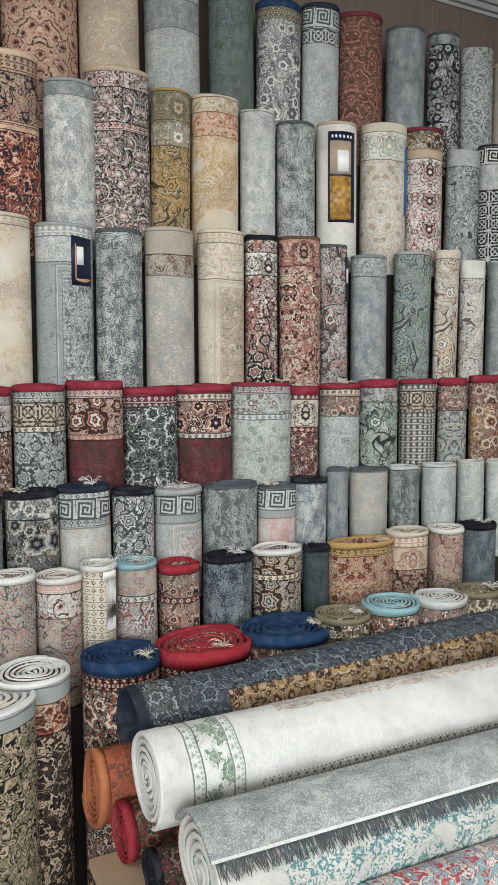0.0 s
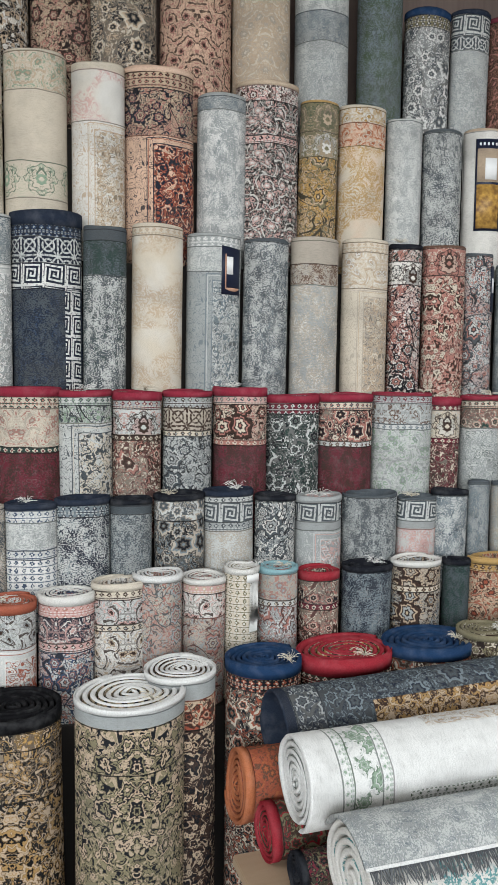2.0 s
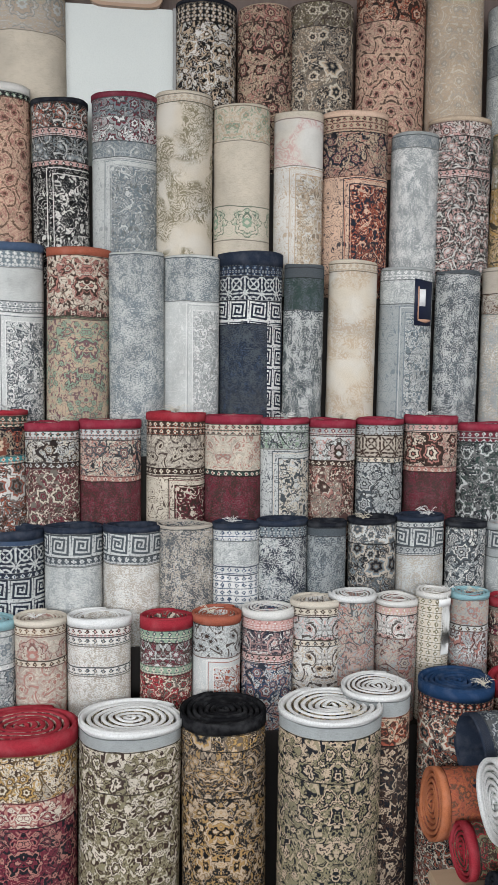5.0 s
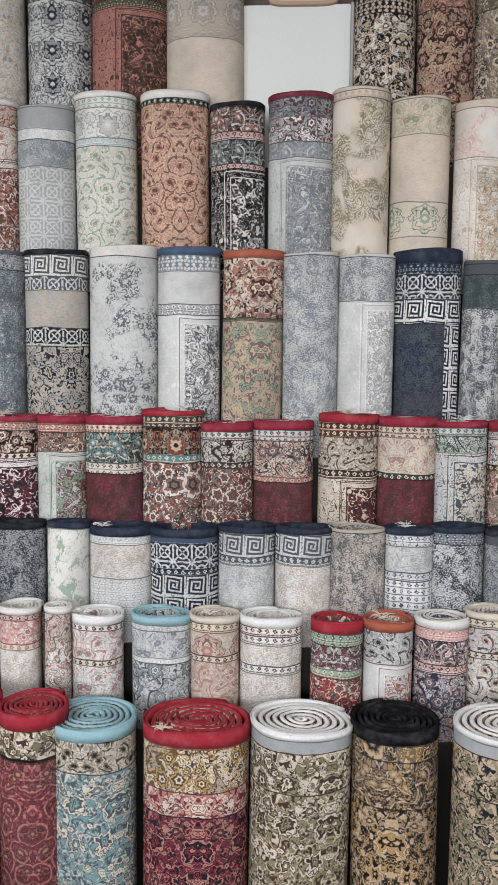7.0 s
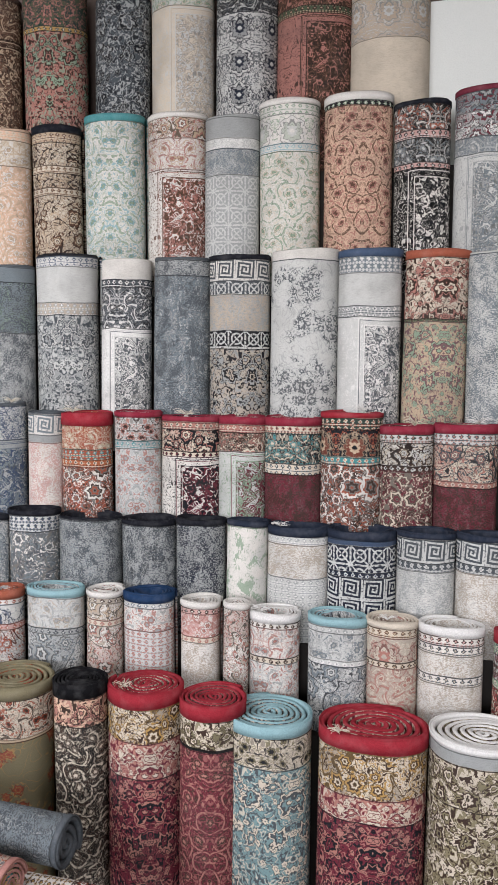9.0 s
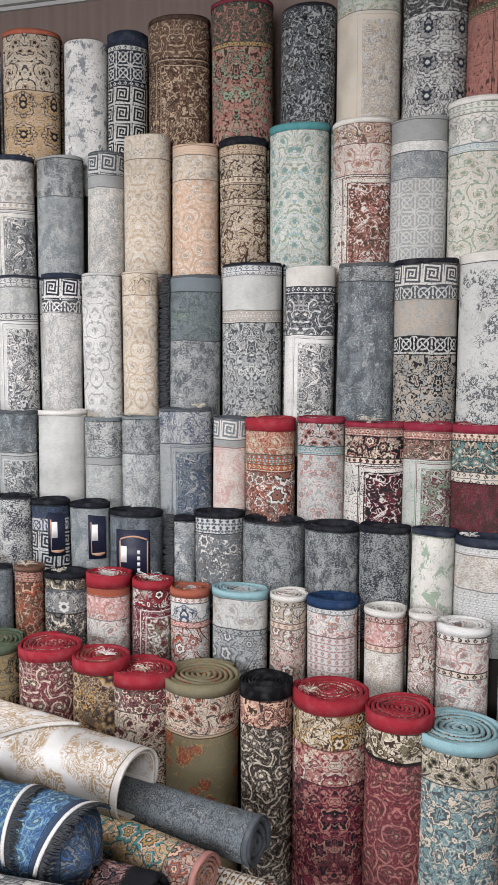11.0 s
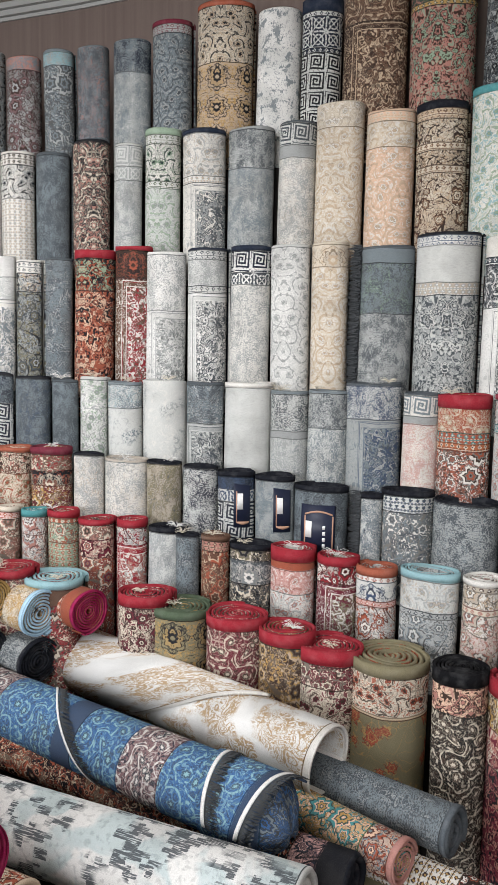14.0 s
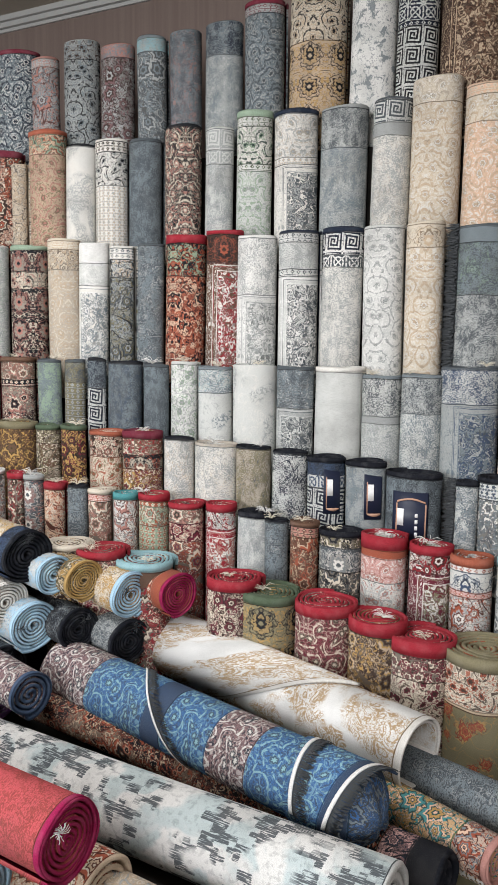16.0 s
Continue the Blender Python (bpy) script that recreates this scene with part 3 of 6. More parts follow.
def shell(name, shape, parent, mat, th0, th1, low, high, out=0.003, thick=0.002, label="", steps=24, uv=True, lengthwise=False):
    """A thin curved piece that lies on the roll between two angles; low(k) and high(k) give its edges along the roll."""
    verts, faces, uvs = [], [], []
    for i in range(steps + 1):
        k = i / steps
        th = th0 + (th1 - th0) * k
        turn = ((th - shape.seam) / (2 * math.pi)) % 1.0
        for d in (out, out + thick):
            x, y = shape.at(turn * 0.999 + 0.0005, -d)
            verts += [(x, y, low(k)), (x, y, high(k))]
            arc, ln = shape.r * abs(th - th0), high(k) - low(k)
            uvs += [(0.0, arc), (ln, arc)] if lengthwise else [(arc, ln), (arc, 0.0)]
        if i:
            a, b = 4 * (i - 1), 4 * i
            faces += [(a + 2, a + 3, b + 3, b + 2), (a, b, b + 1, a + 1), (a + 1, b + 1, b + 3, a + 3), (a, a + 2, b + 2, b)]
    faces += [(0, 1, 3, 2), (4 * steps, 4 * steps + 2, 4 * steps + 3, 4 * steps + 1)]
    return mesh_object(name, verts, faces, [mat], parent, label, uvs if uv else None)


def side_fringe(name, shape, parent, mat, th0, th1, z0, z1, rnd, count=400, label=""):
    """A fringe along the roll, its threads hanging round it."""
    verts, faces = [], []
    for i in range(count):
        z = z0 + (z1 - z0) * (i + rnd.uniform(-0.4, 0.4)) / count
        end, dz = th1 + rnd.uniform(-0.06, 0.06), rnd.uniform(-0.008, 0.008)
        b = len(verts)
        for j in range(3):
            th = th0 + (end - th0) * j / 2
            turn = ((th - shape.seam) / (2 * math.pi)) % 1.0
            for d, zz in ((0.004, 0.0), (0.007, 0.0018), (0.004, 0.0036)):
                x, y = shape.at(turn * 0.999 + 0.0005, -(d + 0.003 * j))
                verts.append((x, y, z + zz * (1 - 0.25 * j) + dz * j))
        for j in range(2):
            q = b + 3 * j
            faces += [(q, q + 1, q + 4, q + 3), (q + 1, q + 2, q + 5, q + 4), (q + 2, q, q + 3, q + 5)]
    return tagged(mesh_object(name, verts, faces, [mat], parent, label), kind="stuff")


def fringe(name, shape, parent, mat, th0, th1, at, length, rnd, count=90, label="", out=0.004):
    """A row of twisted threads along a line that runs round the roll."""
    verts, faces = [], []
    for i in range(count):
        k = (i + rnd.uniform(-0.3, 0.3)) / count
        th = th0 + (th1 - th0) * k
        z0, ln = at(k), length * rnd.uniform(0.75, 1.15)
        sw = rnd.uniform(-0.06, 0.06)
        b = len(verts)
        for j in range(3):
            t2 = th + sw * j / 2
            turn = ((t2 - shape.seam) / (2 * math.pi)) % 1.0
            x, y = shape.at(turn * 0.999 + 0.0005, -(out + 0.004 * math.sin(1.5 * j)))
            x2, y2 = shape.at(min(0.9995, turn * 0.999 + 0.0005 + 0.0035), -(out + 0.002))
            verts += [(x, y, z0 + ln * j / 2), (x2, y2, z0 + ln * j / 2), ((x + x2) * 0.502, (y + y2) * 0.502, z0 + ln * j / 2)]
        for j in range(2):
            q = b + 3 * j
            for s in ((0, 1), (1, 2), (2, 0)):
                faces.append((q + s[0], q + s[1], q + 3 + s[1], q + 3 + s[0]))
    return tagged(mesh_object(name, verts, faces, [mat], parent, label), kind="stuff")


COLOUR_WORDS = {"mist": "light grey", "ash": "grey", "steel": "blue-grey", "slate": "slate grey", "ink": "near-black", "umber": "dark brown", "rust": "terracotta", "denim": "denim blue", "moss": "moss green", "sage": "sage green", "forest": "dark green", "wine": "burgundy", "rose": "dusty rose", "sand": "sand-coloured", "aqua": "pale aqua"}
MOTIF_WORDS = {"garden": "large and small flowers", "drift": "sprays of flowers", "sprig": "scattered flowers", "plain": "plain weave", "blot": "worn patches", "ghost": "worn stepped fragments", "damask": "faded damask", "chain": "banded border", "key": "greek key border", "cross": "lattice border", "scroll": "scrolling vines", "bloom": "dense flowers", "worn": "distressed weave", "star": "medallion", "inset": "framed panel"}


def word(c):
    return COLOUR_WORDS.get(c, c)


def describe(look_text, where):
    bands = [b.split(":") for b in look_text.split("|")]
    rim = bands[0][2] if bands[0][0] == "rim" else ""
    body = [b for b in bands if b[0] != "rim"]
    main = max(body, key=lambda b: float(b[1]) or 14.0)
    text = word(main[2]) + " carpet roll, " + MOTIF_WORDS[main[0]]
    if rim and rim != main[2]:
        text += ", " + word(rim) + " edge"
    return " ".join((text + ", " + where).split()[:12])


def carpet(name, m, r, length, look_text, turns, pitch, flat, where, group, rnd, seam=None, tie=None, steps=44, extra="", upright=True):
    """One rolled carpet along its local z, its visible end on top."""
    bands = [b.split(":") for b in look_text.split("|")]
    rim, rim_cm = (bands[0][2], float(bands[0][1])) if bands[0][0] == "rim" else (bands[0][2], 0.0)
    shape = Shape(r, turns, pitch, flat, seam if seam is not None else rnd.uniform(0.2, 2.9), rnd)
    thick = pitch * 0.66
    root = tagged(new(name), describe(look_text, where), "carpet roll", group)
    root.matrix_world = m
    v, f, uv, w = sheet(shape, 0.0, 1.06, length, thick, steps)
    mesh_object("outer_layer", v, f, [rug(look_text), edge(rim)], root, uvs=uv, which=w)
    if turns > 1.2:
        v, f, uv, w = sheet(shape, 1.06, turns, length - 0.004, thick, steps * 0.62, 0.3)
        pile = edge(rim) if rim in ("ink", "black", "navy", "slate", "blue") else rug(look_text)
        mesh_object("inner_coil", v, f, [pile, edge(rim)], root, uvs=[(p, q + 0.2) for p, q in uv], which=w)
    if rim_cm >= 2:
        band = rim_cm / 100
        a0, a1 = shape.seam + 0.06, shape.seam + 2 * math.pi - 0.02
        ph = rnd.uniform(0, 6)
        shell("binding", shape, root, edge(rim), a0, a1, lambda k: length - band + 0.0025 * math.sin(9 * k + ph), lambda k: length - 0.003 + 0.0012 * math.sin(17 * k + ph), 0.0006, 0.0022, word(rim) + " bound edge", 44)
    if tie:
        tuft(root, (rnd.uniform(-0.6, 0.6) * r, rnd.uniform(-0.62, -0.2) * r, length - 0.001), rnd, tie, rnd.uniform(0.028, 0.045) if upright else 0.024, 26)
    front = -math.pi / 2
    if extra == "navycard":
        c = shell("label_card", shape, root, CARD, front + 0.05, front + 0.98, lambda k: length - 0.225, lambda k: length - 0.045 - 0.01 * k, 0.002, 0.002, "dark blue shop label card")
        shell("card_border", shape, c, CARD_LINE, front + 0.2, front + 0.9, lambda k: length - 0.205 - 0.008 * math.sin(3.1 * k), lambda k: length - 0.2, 0.0045, 0.001, "copper ornament line")
        shell("card_border", shape, c, CARD_LINE, front + 0.18, front + 0.23, lambda k: length - 0.2, lambda k: length - 0.075, 0.0045, 0.001, "copper ornament line")
        shell("sticker", shape, c, STICKER, front + 0.24, front + 0.52, lambda k: length - 0.15, lambda k: length - 0.085, 0.0055, 0.001, "white price sticker")
    elif extra == "bigcard":
        c = shell("label_card", shape, root, CARD, front - 0.6, front + 0.75, lambda k: length - 0.28, lambda k: length - 0.07, 0.002, 0.002, "dark blue shop label card")
        for s in (-0.42, 0.62):
            shell("card_border", shape, c, CARD_LINE, front + s, front + s + 0.05, lambda k: length - 0.27, lambda k: length - 0.115, 0.0045, 0.001, "copper ornament line")
        shell("card_border", shape, c, CARD_LINE, front - 0.4, front + 0.64, lambda k: length - 0.113 + 0.014 * math.sin(3.14 * k), lambda k: length - 0.106 + 0.014 * math.sin(3.14 * k), 0.0045, 0.001, "copper ornament line")
        shell("sticker", shape, c, STICKER, front - 0.36, front - 0.12, lambda k: length - 0.2, lambda k: length - 0.135, 0.0055, 0.001, "white price sticker")
        for i in range(5):
            shell("print_bar", shape, c, STICKER, front + 0.26, front + 0.36, lambda k: length - 0.262 + 0.024 * i, lambda k: length - 0.247 + 0.024 * i, 0.0045, 0.001, "light printed bar", 4)
    elif extra == "card":
        c = shell("label_card", shape, root, CARD, front - 0.95, front + 0.52, lambda k: length - 0.43, lambda k: length - 0.045, 0.002, 0.002, "tall dark label card")
        shell("label_picture", shape, c, CARD_GOLD, front - 0.85, front + 0.25, lambda k: length - 0.42, lambda k: length - 0.235, 0.0045, 0.001, "golden printed picture")
        shell("label_panel", shape, c, rug("plain:0:sand"), front - 0.85, front + 0.25, lambda k: length - 0.225, lambda k: length - 0.085, 0.0045, 0.001, "tan printed panel")
        s = shell("sticker", shape, c, STICKER, front - 0.45, front + 0.1, lambda k: length - 0.215, lambda k: length - 0.125, 0.006, 0.001, "white price sticker")
        for i in range(6):
            shell("print_dot", shape, c, STICKER, front - 0.75 + 0.19 * i, front - 0.66 + 0.19 * i, lambda k: length - 0.072, lambda k: length - 0.06, 0.0045, 0.001, "pale printed dot", 4)
    elif extra == "tag":
        c = shell("label_card", shape, root, CARD, front + 0.5, front + 1.25, lambda k: length - 0.24, lambda k: length - 0.05, 0.003, 0.002, "dark blue shop label card")
        shell("sticker", shape, c, STICKER, front + 0.58, front + 0.86, lambda k: length - 0.16, lambda k: length - 0.1, 0.0055, 0.001, "white price sticker")
    elif extra == "keyside":
        shell("side_border", shape, root, rug("key:0:white:navy"), front + 0.42, front + 1.05, lambda k: 0.0, lambda k: length - 0.275, 0.0012, 0.0012, "white greek key border down the side")
    elif extra == "bluetag":
        shell("label_card", shape, root, CARD_BLUE, front + 0.62, front + 1.2, lambda k: length - 0.4, lambda k: length - 0.1, 0.003, 0.002, "blue shop label card")
    elif extra == "blackfringe":
        verts, faces = [], []
        for i in range(int(length * 1500)):
            z = rnd.uniform(0, length)
            x, y = -r * rnd.uniform(0.82, 0.98), -rnd.uniform(0.1, 0.5) * r
            ln, dz = rnd.uniform(0.02, 0.05), rnd.uniform(-0.016, 0.012)
            b = len(verts)
            verts += [(x, y, z), (x, y, z + 0.008), (x + 0.001, y + 0.005, z), (x - ln, y - 0.006, z + dz)]
            faces += [(b, b + 1, b + 3), (b + 1, b + 2, b + 3), (b + 2, b, b + 3)]
        mesh_object("side_fringe", verts, faces, [YARN_DARK], root, "shaggy black side fringe")
    elif extra == "fringe":
        fringe("hanging_fringe", shape, root, YARN_WHITE, front + 0.1, front + 0.75, lambda k: length - 0.22, 0.19, rnd, 60, "bundle of hanging white threads")
        shell("knot_band", shape, root, YARN_WHITE, front - 0.1, front + 0.7, lambda k: length - 0.045, lambda k: length - 0.02, 0.004, 0.006, "knotted white cord")
    return root, shape


# ---- structure ----
BASE = [(3.3, 3.12), (2.9, 3.02), (2.0, 2.80), (1.12, 2.57), (0.16, 2.34), (-0.5, 2.16), (-1.08, 2.01), (-1.75, 1.82), (-2.45, 1.57), (-2.94, 1.30), (-3.3, 1.04), (-3.74, 0.70), (-4.6, -0.02), (-5.2, -0.55)]


WALL = [(3.2, 3.90), (2.46, 3.66), (1.98, 3.50), (0.99, 3.19), (0.02, 2.87), (-0.65, 2.69), (-1.24, 2.54), (-1.92, 2.36), (-2.65, 2.12), (-3.42, 1.74), (-4.6, 1.19), (-5.7, 0.60), (-6.6, 0.10)]


def offset_line(o, line=BASE):
    """A line of the plan, moved into the room by o metres."""
    pts = [Vector(p) for p in line]
    out = []
    for i, p in enumerate(pts):
        a, b = pts[max(i - 1, 0)], pts[min(i + 1, len(pts) - 1)]
        d = (b - a).normalized()
        nrm = Vector((-d.y, d.x))
        if nrm.y > 0:
            nrm = -nrm
        out.append(p + nrm * o)
    return out


def ribbon(name, mat, o0, o1, z0, z1, kind="structure", label="", line=BASE):
    """A solid strip along the display line between two offsets and two heights."""
    a, b = offset_line(o0, line), offset_line(o1, line)
    verts, faces = [], []
    for p, q in zip(a, b):
        verts += [(p.x, p.y, z0), (q.x, q.y, z0), (q.x, q.y, z1), (p.x, p.y, z1)]
    for i in range(len(a) - 1):
        for j in range(4):
            k = (j + 1) % 4
            faces.append((4 * i + j, 4 * i + k, 4 * i + 4 + k, 4 * i + 4 + j))
    faces += [(0, 1, 2, 3), tuple(4 * (len(a) - 1) + j for j in (3, 2, 1, 0))]
    ob = mesh_object(name, verts, faces, [mat], smooth=False)
    return tagged(ob, label, kind=kind)


CEIL = 3.78
ribbon("wall_north", WALLPAPER, -0.19, 0.0, 0.0, CEIL + 0.1, label="brown striped wallpaper behind the carpets", line=WALL)
ribbon("trim", WHITE_PAINT, 0.002, 0.055, CEIL - 0.03, CEIL, label="white painted crown moulding", line=WALL)
ribbon("trim", WHITE_PAINT, 0.002, 0.035, CEIL - 0.06, CEIL - 0.032, label="white painted crown moulding, lower step", line=WALL)
ribbon("trim", WHITE_PAINT, 0.002, 0.014, CEIL - 0.08, CEIL - 0.062, label="white painted crown moulding, lip", line=WALL)
tagged(part("ceiling", slab(-7.5, -6.0, CEIL, 5.5, 5.0, CEIL + 0.15), PLASTER), "beige plastered ceiling", kind="structure")
tagged(part("floor", slab(-7.5, -6.0, -0.1, 5.5, 5.0, 0.0), FLOOR), "grey tiled shop floor", kind="structure")
tagged(part("wall_east", slab(2.95, -5.6, 0.0, 3.15, 4.2, CEIL), WALLPAPER), "brown papered side wall", kind="structure")
tagged(part("wall_west", slab(-6.5, -5.6, 0.0, -6.3, 0.3, CEIL), WALLPAPER), "brown papered side wall", kind="structure")
# Unseen wall behind the camera, its opening sized to the assumed front lamp.
for x0, x1, z0, z1 in ((-6.3, -4.0, 0.0, CEIL), (2.88, 2.95, 0.0, CEIL), (-4.0, 2.88, 0.0, 1.4), (-4.0, 2.88, 3.5, CEIL)):
    tagged(part("wall_south", slab(x0, -5.6, z0, x1, -5.4, z1), WHITE_PAINT), "unseen white wall added round an opening for the front lamp", kind="structure")
tiers = (("F", 0.35, 0.70), ("E", 0.20, 0.96), ("D", 0.06, 1.22), ("C", -0.07, 1.60), ("B", -0.20, 2.22), ("A", -0.33, 2.72))
# assumed steps behind the rolls, their shade put into the colour
for (nm, o, z), (_, o2, _) in zip(tiers, tiers[1:] + (("", -0.555, 0),)):
    ribbon("display_step", STEP, o2, o, 0.0, z, label="unseen step under a row of carpets, coloured dark for shade")

WHERE = {"A": "by the wall", "B": "on high step", "C": "on display step", "D": "on display step", "E": "on low step", "F": "behind front row", "G": "on floor"}
FOOT = {"A": 2.72, "B": 2.22, "C": 1.60, "D": 1.22, "E": 0.96, "F": 0.70, "G": 0.0}
COIL = {"A": (2.2, 0.013), "B": (2.2, 0.013), "C": (2.6, 0.013), "D": (3.6, 0.011), "E": (3.2, 0.011), "F": (4.2, 0.012), "G": (7.2, 0.0165)}
TIE = {"A": 0.0, "B": 0.0, "C": 0.06, "D": 0.75, "E": 0.4, "F": 0.4, "G": 0.5}
dice = random.Random(11)


def stand(row, x, y, r, top, turn, look_text, extra=""):
    """One upright carpet roll of a row: its axis, radius, height and the side that faces the room."""
    turns, pitch = COIL[row]
    pitch = min(pitch, 0.9 * r / turns) if row != "G" else 0.95 * r / turns
    z = FOOT[row]
    r *= 1.03 if row in "DEF" else 1.0
    flat = min(0.95, 0.28 / (2 * r)) if row == "G" else min(0.95, 0.15 / (2 * r)) if row == "F" else 0.74
    lean = dice.uniform(-0.7, 0.7)
    m = pose(x, y, z, 0, 0, turn) @ pose(0, 0, 0, dice.uniform(-0.6, 0.4), lean, 0)
    tie = dice.choice((YARN, YARN_WHITE)) if dice.random() < TIE[row] else None
    carpet("carpet_roll", m, r, top - z, look_text, turns, pitch, flat, WHERE[row], "upright carpet rolls, row " + row.lower(), dice, tie=tie, extra=extra, steps=64 if row == "G" else 44)


# top row
stand("A", 2.336, 3.272, 0.101, 3.313, 13.7, "rim:2:sand|scroll:0:beige:ash:sand")
stand("A", 2.132, 3.222, 0.094, 3.354, 13.7, "scroll:0:ash:mist:slate")
stand("A", 1.933, 3.175, 0.092, 3.392, 14.6, "rim:1:slate|worn:5:ash:slate:mist|bloom:0:mist:ink:slate")
stand("A", 1.710, 3.125, 0.105, 3.381, 14.6, "rim:1:slate|worn:0:steel:ash:slate")
stand("A", 1.467, 3.071, 0.115, 3.399, 14.6, "rim:2:wine|scroll:0:brown:rose:umber")
stand("A", 1.248, 3.007, 0.096, 3.400, 14.6, "rim:2:navy|key:9:mist:slate|cross:6:mist:slate|worn:0:mist:ash:steel")
stand("A", 1.046, 2.967, 0.111, 3.378, 13.5, "rim:3:blue|chain:5:olive:navy:ivory|bloom:0:slate:white:mist")
stand("A", 0.831, 2.916, 0.107, 3.580, 13.5, "rim:1:forest|worn:0:steel:moss:slate")
stand("A", 0.572, 2.869, 0.123, 3.461, 13.5, "worn:16:mist:ash:white|worn:12:ash:steel:mist|worn:0:mist:ash:steel")
stand("A", 0.308, 2.809, 0.128, 3.495, 13.5, "scroll:0:sand:cream:beige")
stand("A", 0.036, 2.764, 0.154, 3.478, 15.3, "bloom:12:peach:umber:rust|scroll:0:peach:umber:rose")
stand("A", -0.247, 2.680, 0.139, 3.414, 15.3, "bloom:10:umber:cream:olive|bloom:0:ink:cream:sand")
stand("A", -0.474, 2.606, 0.119, 3.387, 15.3, "bloom:7:sand:rose:umber|bloom:0:sand:umber:rose")
stand("A", -0.712, 2.550, 0.128, 3.394, 14.5, "rim:2:ink|chain:7:black:sand:ivory|garden:0:black:sand:ivory")
stand("A", -1.408, 2.392, 0.165, 3.542, 15.8, "rim:2:cream|scroll:14:beige:cream:sand|star:16:beige:mist:sand|plain:0:cream")
stand("A", -1.703, 2.302, 0.160, 3.546, 15.8, "garden:18:brown:umber:rose|chain:3:moss:umber:sand|inset:0:rose:brown:umber")
stand("A", -1.966, 2.200, 0.131, 3.505, 19.7, "scroll:14:ink:mist:slate|star:0:mist:navy:slate")
stand("A", -2.222, 2.112, 0.140, 3.626, 19.7, "scroll:13:cream:mist:sage|scroll:9:mist:sage:cream|inset:0:cream:beige:mist")
stand("A", -2.470, 2.012, 0.128, 3.469, 19.7, "rim:1:ink|garden:0:slate:ash:ink")
stand("A", -2.741, 1.912, 0.147, 3.533, 28.8, "rim:2:wine|garden:16:forest:rose:moss|chain:2:gold:forest:cream|garden:0:rose:umber:sage")
stand("A", -2.996, 1.764, 0.144, 3.484, 28.8, "rim:2:umber|scroll:16:brown:sand:umber|inset:0:umber:brown:sand")
stand("A", -3.184, 1.621, 0.095, 3.431, 35.8, "rim:6:navy|chain:2:mist:navy:mist|cross:13:mist:navy|chain:2:navy:mist:navy|key:0:mist:ink")
stand("A", -3.346, 1.514, 0.106, 3.403, 35.8, "blot:0:white:steel:mist")
stand("A", -3.565, 1.382, 0.141, 3.451, 35.8, "rim:2:rust|scroll:24:cream:ink:sand|star:0:sand:ink:gold")
stand("A", -3.735, 1.216, 0.102, 3.392, 37.7, "rim:2:wine|chain:4:ash:wine:mist|scroll:0:steel:slate:ash")
stand("A", -3.888, 1.089, 0.094, 3.314, 37.7, "worn:14:steel:navy:ash|worn:0:ash:steel:mist")
stand("A", -4.029, 0.968, 0.081, 3.298, 39.9, "worn:0:steel:slate:rose")
stand("A", -4.157, 0.858, 0.081, 3.288, 39.9, "rim:1:steel|worn:6:ash:aqua:steel|bloom:0:steel:ash:slate")
stand("A", -4.303, 0.741, 0.091, 3.264, 39.9, "worn:6:rose:steel:ash|bloom:0:ash:mauve:umber")
stand("A", -4.454, 0.618, 0.099, 3.301, 39.9, "scroll:9:ash:umber:steel|scroll:0:ash:ink:steel")
stand("A", -4.589, 0.487, 0.079, 3.240, 39.9, "rim:1:rose|chain:4:ash:rose:mist|bloom:0:ash:rose:steel")
stand("A", -4.731, 0.392, 0.116, 3.285, 39.9, "rim:2:wine|scroll:0:steel:navy:mist")
# second row
stand("B", 2.182, 3.102, 0.100, 2.862, 13.7, "rim:1:ink|key:8:white:ink|worn:12:mist:ash:white|cross:0:mist:ink")
stand("B", 1.977, 3.050, 0.090, 2.822, 13.7, "worn:8:ash:mist:steel|bloom:0:ash:steel:mist")
stand("B", 1.759, 3.001, 0.102, 2.898, 14.6, "rim:2:wine|bloom:8:ink:gold:ivory|plain:4:sand|star:0:ivory:umber:red")
stand("B", 1.539, 2.955, 0.119, 2.887, 14.6, "plain:4:cream|star:12:ivory:beige:sage|scroll:0:ivory:sand:beige", "bluetag")
stand("B", 1.301, 2.884, 0.095, 2.865, 14.6, "rim:1:sand|plain:0:ivory", "card")
stand("B", 1.096, 2.834, 0.095, 2.840, 14.6, "rim:1:slate|worn:0:mist:slate:ash")
stand("B", 0.917, 2.788, 0.085, 2.870, 13.5, "rim:1:mist|worn:0:mist:ash:white")
stand("B", 0.725, 2.756, 0.104, 2.900, 13.5, "rim:1:cream|scroll:6:cream:gold:ivory|scroll:9:peach:orange:cream|damask:0:cream:gold:peach")
stand("B", 0.532, 2.703, 0.088, 2.901, 13.5, "rim:1:gold|star:11:olive:sand:moss|star:10:olive:ivory:sand|bloom:0:gold:olive:sand")
stand("B", 0.330, 2.685, 0.134, 2.955, 13.5, "rim:2:sand|bloom:6:ivory:pink:umber|scroll:13:black:ivory:pink|chain:3:pink:black:ivory|scroll:0:black:ivory:pink")
stand("B", 0.141, 2.624, 0.107, 2.883, 13.5, "rim:1:ash|worn:5:ash:steel:white|worn:0:ash:white:steel")
stand("B", -0.098, 2.583, 0.137, 2.952, 15.3, "rim:2:peach|chain:6:sand:umber:rose|bloom:17:sand:navy:rose|inset:0:peach:rust:navy")
